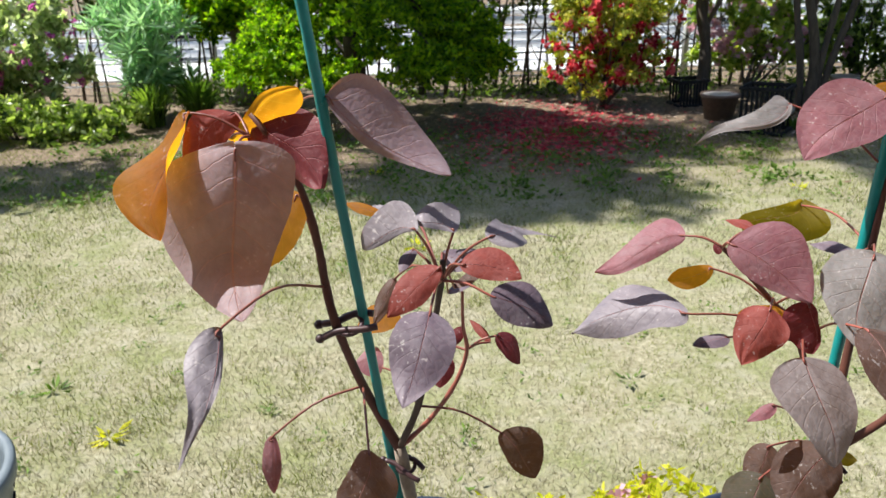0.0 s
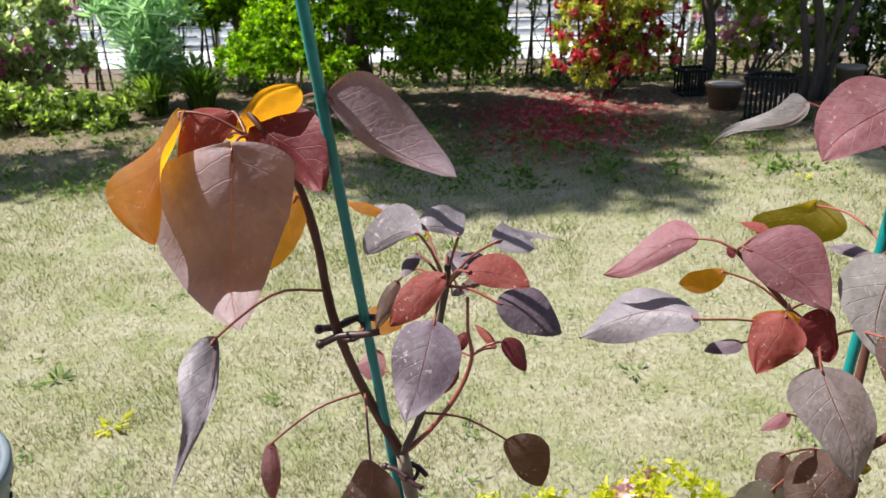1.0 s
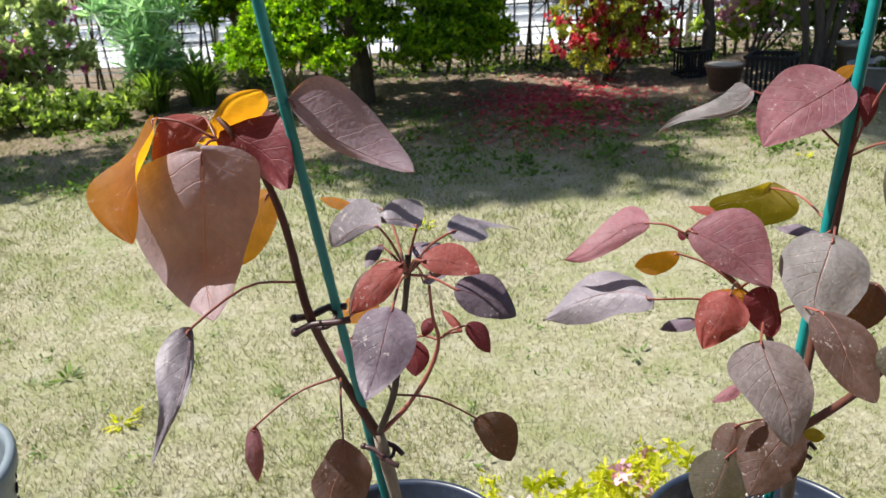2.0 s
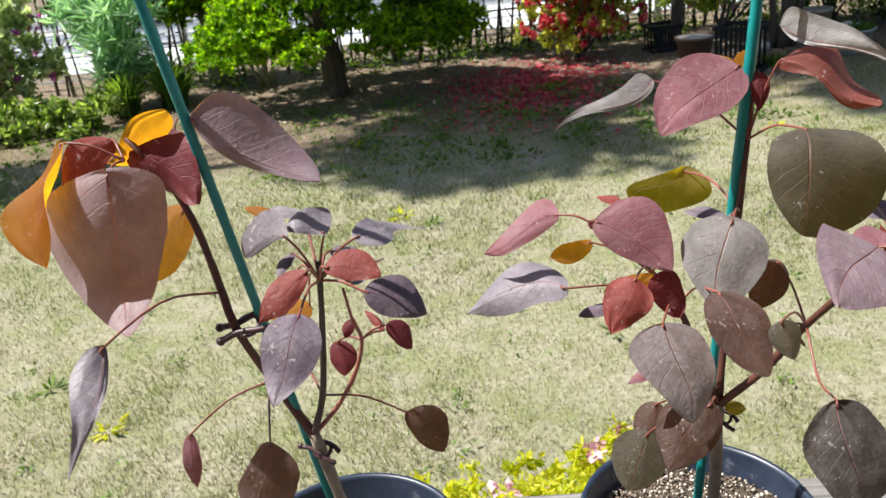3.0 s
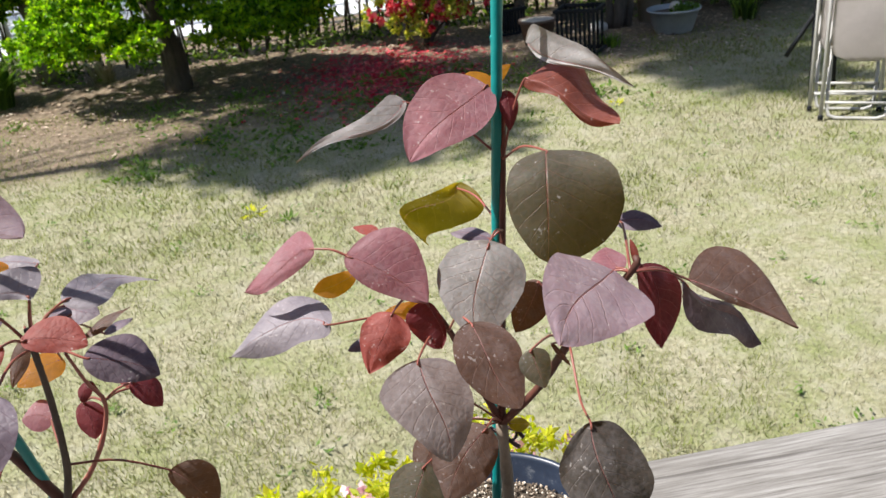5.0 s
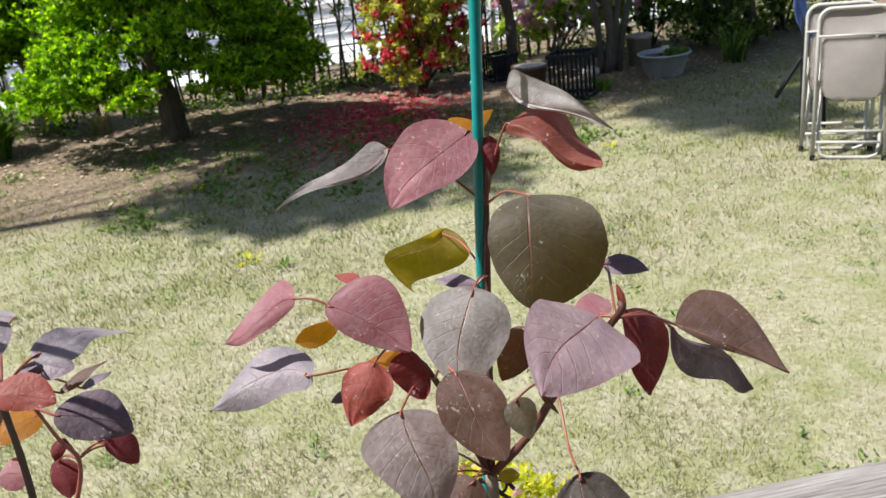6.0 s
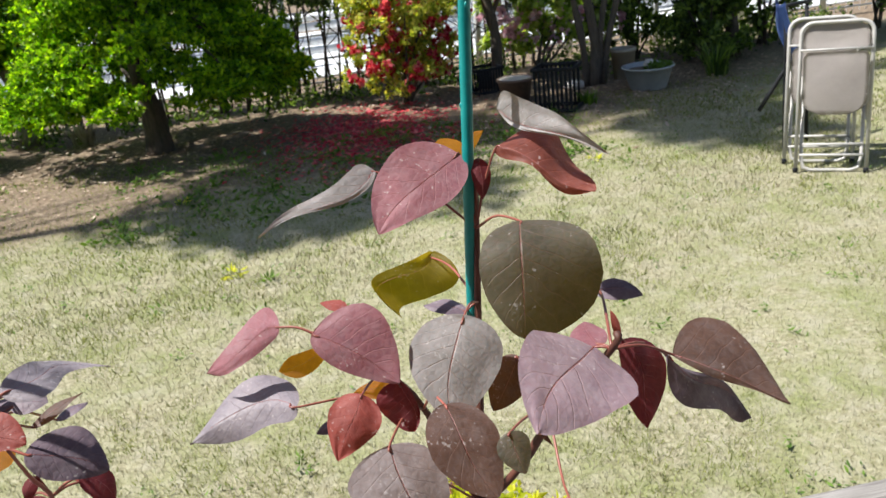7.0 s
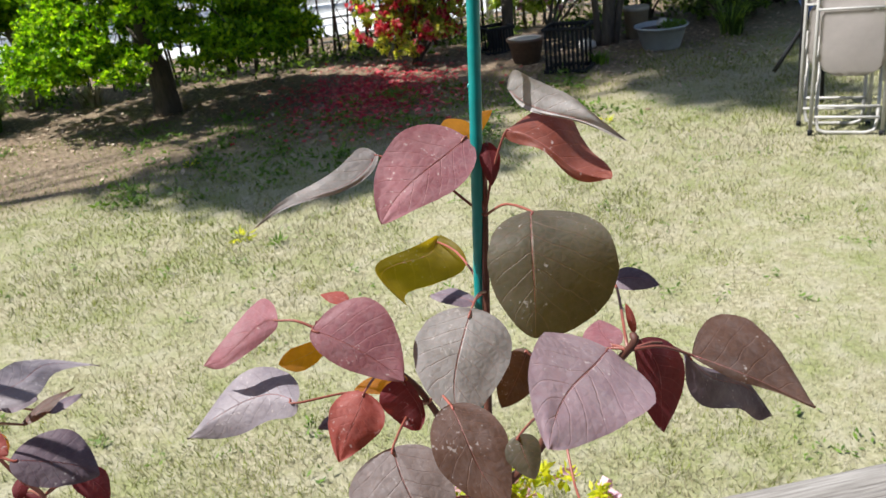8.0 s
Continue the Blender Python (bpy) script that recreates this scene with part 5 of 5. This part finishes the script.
leaf(plant_a, RED, (0.0837, 0.5068, 1.6559), (-53.4, 37.7, -125.8), 0.0381, (0.0103, 0.0091), 0.41, -0.0051, (9, 6), 0.071, 0.05, 0.47, (0.0933, 0.4932, 1.6477), PETIOLE_DARK, 0.1, (-8, -0.003, -0.0009, 0))
leaf(plant_a, ORANGE, (0.079, 0.5064, 1.6443), (110.5, -32.3, -1.3), 0.0431, (0.0041, 0.0142), 0.66, 0.0032, (-5, 13), 0.04, 0.02, 0.2, (0.0933, 0.4932, 1.6477), PETIOLE_DARK, 0.1, (-14, -0.032, -0.0025, 0.03))
leaf(plant_a, DARK_RED, (0.0885, 0.5095, 1.6532), (63.1, 32.4, -32.5), 0.0537, (0.0186, 0.016), 0.47, 0.004, (5, 27), -0.02, 0.07, 0.67, None, PETIOLE_DARK, 0.02, (-2, 0.017, -0.0014, 0.021))
leaf(plant_a, MAUVE, (0.131, 0.493, 1.6652), (55.4, 35.6, 7.2), 0.068, (0.0318, 0.0041), 0.37, -0.0054, (5, 12), -0.015, 0.02, 0.19, (0.0894, 0.5618, 1.6321), PETIOLE_DARK, 0.1, (-37, 0.024, -0.001, 0.003))
leaf(plant_a, LILAC, (0.0926, 0.4284, 1.5809), (-40.1, 35, 265.6), 0.0601, (0.003, 0.0124), 0.3, 0.002, (8, 14), 0.099, 0.04, 1.57, (0.1174, 0.5132, 1.5631), PETIOLE_DARK, 0.1, (-1, -0.04, 0.0006, 0))
leaf(plant_a, PINK, (0.0818, 0.5031, 1.4777), (-6.5, 71.8, -87.7), 0.032, (0.004, 0.0065), 0.51, 0.0009, (9, 1), 0.06, 0.02, 0.91, (0.1307, 0.5222, 1.499), PETIOLE_DARK, 0.1, (-7, 0.009, 0, 0.021))
leaf(plant_a, BROWN, (0.1436, 0.4629, 1.4981), (-31.2, 27, -94.1), 0.0409, (0.0192, 0.0111), 0.64, 0.0004, (11, -2), 0.057, 0.02, 1.11, (0.1307, 0.5222, 1.499), PETIOLE_DARK, 0.1, (-7, 0.017, 0.0015, 0))
leaf(plant_a, VIOLET, (0.1794, 0.4415, 1.5824), (-15.4, 36, -104.7), 0.0441, (0.0138, 0.0136), 0.41, 0.0009, (6, 3), 0.068, 0.02, 1.03, (0.181, 0.4818, 1.5796), PETIOLE_DARK, 0.1, (9, 0.047, 0, 0))
leaf(plant_a, RED, (0.183, 0.4548, 1.5971), (-30.2, 30.5, -143), 0.0314, (0.0064, 0.0089), 0.52, 0.0004, (10, 6), 0.04, 0.02, 1.04, (0.181, 0.4818, 1.5796), PETIOLE_DARK, 0.1, (-21, -0.006, -0.0005, -0.001))
leaf(plant_a, RED, (0.1923, 0.4521, 1.5994), (36.3, 10.4, -8.6), 0.0264, (0.0107, 0.006), 0.47, 0.0017, (8, 14), 0.034, 0.02, 0.69, (0.181, 0.4818, 1.5796), PETIOLE_DARK, 0.1, (0, 0.008, -0.0001, 0.014))
leaf(plant_a, VIOLET, (0.2042, 0.4735, 1.5752), (30.6, 29.7, 5.5), 0.0331, (0.0144, 0.0098), 0.49, 0.0017, (10, 12), 0.032, 0.02, 0.86, (0.181, 0.4818, 1.5796), PETIOLE, 0.1, (20, -0.001, -0.0003, 0.008))
leaf(plant_a, DARK_RED, (0.2062, 0.5128, 1.535), (19.2, 54.2, -6.9), 0.0198, 0.0081, 0.54, 0.0023, 8, 0.06, 0.02, 0.9, (0.1897, 0.5134, 1.5263), PETIOLE_DARK, 0.1)
leaf(plant_a, LILAC, (0.2033, 0.4743, 1.6036), (13.6, 14.9, 44.5), 0.0465, (0.0118, 0.011), 0.39, 0.0088, (-12, 17), 0.012, 0.02, 1.36, (0.181, 0.4818, 1.5796), PETIOLE_DARK, 0.1, (-25, 0.058, -0.0074, 0))
leaf(plant_a, LILAC, (0.1711, 0.4723, 1.6081), (-54.8, 25.2, -210.6), 0.0355, (0.0031, 0.014), 0.45, -0.0016, (17, 1), 0.072, 0.02, 0.48, (0.181, 0.4818, 1.5796), PETIOLE_DARK, 0.1, (-28, -0.034, -0.0022, 0.041))
leaf(plant_a, LILAC, (0.1874, 0.4814, 1.6042), (-15.6, -11.6, 167.5), 0.0199, (0.003, 0.0167), 0.39, 0.0012, (10, 6), 0.128, 0.02, 0.37, (0.181, 0.4818, 1.5796), PETIOLE_DARK, 0.1, (-22, -0.05, -0.0024, 0.067))
leaf(plant_a, LILAC, (0.1525, 0.581, 1.5794), (-14.6, -3.3, 167.5), 0.0303, 0.0062, 0.59, -0.0001, 8, 0.06, 0.02, 1.2, (0.181, 0.4818, 1.5796), PETIOLE_DARK, 0.1)
leaf(plant_a, ORANGE, (0.1385, 0.5761, 1.582), (-37.2, -12.8, 163.7), 0.0238, 0.0038, 0.50, 0.0009, 8, 0.06, 0.02, 0.9, None, PETIOLE_DARK, 0.1)
leaf(plant_a, VIOLET, (0.1675, 0.4906, 1.592), (-5.2, 17.3, -107.0), 0.0180, 0.0036, 0.50, -0.0001, 8, 0.06, 0.02, 0.9, (0.181, 0.4818, 1.5796), PETIOLE_DARK, 0.1)
leaf(plant_a, BROWN, (0.1475, 0.5512, 1.5512), (-33.8, 53.0, -130.0), 0.0286, 0.0050, 0.50, 0.0001, 8, 0.06, 0.02, 0.9, (0.181, 0.4818, 1.5796), PETIOLE_DARK, 0.1)
leaf(plant_a, VIOLET, (0.1977, 0.4906, 1.5888), (-20.4, -5.1, 166.5), 0.0107, 0.0046, 0.48, 0.0003, 8, 0.06, 0.02, 0.9, (0.181, 0.4818, 1.5796), PETIOLE_DARK, 0.1)
leaf(plant_a, VIOLET, (0.1771, 0.5359, 1.5726), (27.7, 12.1, -21.8), 0.0205, 0.0075, 0.56, -0.0014, 8, 0.06, 0.02, 0.9, (0.181, 0.4818, 1.5796), PETIOLE_DARK, 0.1)
leaf(plant_a, BROWN, (0.1828, 0.5345, 1.5532), (16.8, -12.8, 36.3), 0.0267, 0.0040, 0.47, 0.0000, 8, 0.06, 0.02, 1.5, (0.181, 0.4818, 1.5796), PETIOLE_DARK, 0.1)
leaf(plant_a, VIOLET, (0.1756, 0.5785, 1.5308), (9.9, -6.8, 34.2), 0.0178, 0.0041, 0.54, -0.0002, 8, 0.06, 0.02, 0.9, (0.181, 0.4818, 1.5796), PETIOLE_DARK, 0.1)
leaf(plant_a, DARK_RED, (0.1706, 0.5335, 1.5146), (19.5, 64.4, -68.6), 0.0205, 0.0082, 0.48, 0.0019, 8, 0.06, 0.02, 0.7, (0.1897, 0.5134, 1.5263), PETIOLE_DARK, 0.1)
leaf(plant_a, RED, (0.2019, 0.5206, 1.5271), (-30.4, -30.5, 139.0), 0.0169, 0.0025, 0.52, -0.0003, 8, 0.06, 0.02, 0.9, (0.1897, 0.5134, 1.5263), PETIOLE_DARK, 0.1)
leaf(plant_a, DARK_RED, (0.1886, 0.5088, 1.5416), (-40.8, 48.6, -139.0), 0.0111, 0.0035, 0.56, -0.0008, 8, 0.06, 0.02, 0.9, (0.1897, 0.5134, 1.5263), PETIOLE_DARK, 0.1)
leaf(plant_a, BROWN, (0.2072, 0.523, 1.4687), (64.1, 55.5, -7.4), 0.0346, (0.015, 0.0084), 0.48, 0.0013, (0, 7), 0.037, 0.02, 0.58, (0.163, 0.5081, 1.4951), PETIOLE_DARK, 0.1, (7, 0.026, 0.0008, 0.009))
leaf(plant_a, PINK, (0.1335, 0.5697, 1.484), (-44.5, -7.5, 172.4), 0.0175, 0.0097, 0.48, -0.0028, 8, 0.06, 0.02, 0.9, (0.163, 0.5081, 1.4951), PETIOLE_DARK, 0.1)
leaf(plant_a, ORANGE, (0.142, 0.5914, 1.5112), (-23.8, 13.2, -152.7), 0.0284, 0.0120, 0.41, -0.0019, 8, 0.06, 0.02, 0.9, (0.181, 0.4818, 1.5796), PETIOLE_DARK, 0.1)
leaf(plant_a, ORANGE, (0.106, 0.5201, 1.6105), (-50.5, 38.2, -153.0), 0.0513, 0.0156, 0.54, 0.0028, 8, 0.06, 0.02, 0.7, (0.1174, 0.5132, 1.5631), PETIOLE_DARK, 0.1)
stem(plant_b, [(0.3985, 0.56, 1.325), (0.4, 0.556, 1.385), (0.399, 0.552, 1.439)], 0.0043, 0.0038, BARK_GREY, "stem", 1, 12)
stem(plant_b, [(0.399, 0.552, 1.437), (0.405, 0.56, 1.49), (0.412, 0.566, 1.56), (0.4165, 0.5695, 1.604), (0.4185, 0.57, 1.632)], 0.0026, 0.0014, BARK_RED, "branch", 2)
stem(plant_b, [(0.399, 0.552, 1.437), (0.388, 0.55, 1.47), (0.373, 0.548, 1.513), (0.3585, 0.55, 1.535), (0.324, 0.538, 1.574)], 0.0025, 0.0012, BARK_RED, "branch", 3)
stem(plant_b, [(0.399, 0.552, 1.437), (0.4211, 0.5368, 1.471), (0.4355, 0.517, 1.5111), (0.4511, 0.463, 1.5788), (0.453, 0.462, 1.587)], 0.0029, 0.0014, BARK_RED, "branch", 4)
stem(plant_a, [(0.158, 0.545, 1.325), (0.154, 0.532, 1.40), (0.149, 0.521, 1.461)], 0.0042, 0.0036, BARK_GREY, "stem", 5, 12)
stem(plant_a, [(0.149, 0.521, 1.459), (0.1307, 0.5222, 1.499), (0.123, 0.507, 1.542), (0.1174, 0.5132, 1.5631), (0.1169, 0.509, 1.5852), (0.1134, 0.508, 1.6087), (0.1061, 0.506, 1.6326), (0.0914, 0.505, 1.6561)], 0.0029, 0.0016, BARK_RED, "branch", 6)
stem(plant_a, [(0.149, 0.521, 1.459), (0.163, 0.508, 1.495), (0.173, 0.496, 1.54), (0.181, 0.482, 1.58), (0.182, 0.481, 1.59)], 0.0022, 0.0014, BARK_DARK, "branch", 7)
stem(plant_a, [(0.149, 0.521, 1.459), (0.168, 0.519, 1.48), (0.183, 0.515, 1.505), (0.19, 0.513, 1.526), (0.189, 0.503, 1.545), (0.19, 0.49, 1.57)], 0.0016, 0.0008, PETIOLE, "branch", 8)
stake((0.3903, 0.5729, 1.31), (0.4322, 0.5694, 1.85), 0.0030, "teal plastic-coated garden stake standing in a pot")
stake((0.1524, 0.5492, 1.31), (0.1153, 0.4654, 1.85), 0.0025, "teal plastic-coated garden stake leaning in a pot")
clip((0.1295, 0.508, 1.544), (28, -12, 10), 1.0, "brown plastic clip holding a stem to the stake")
clip((0.152, 0.522, 1.447), (35, 20, -15), 0.8, "brown plastic clip holding a stem to the stake")
clip((0.404, 0.556, 1.425), (35, 20, -35), 0.7, "brown plastic clip holding a stem to the stake")
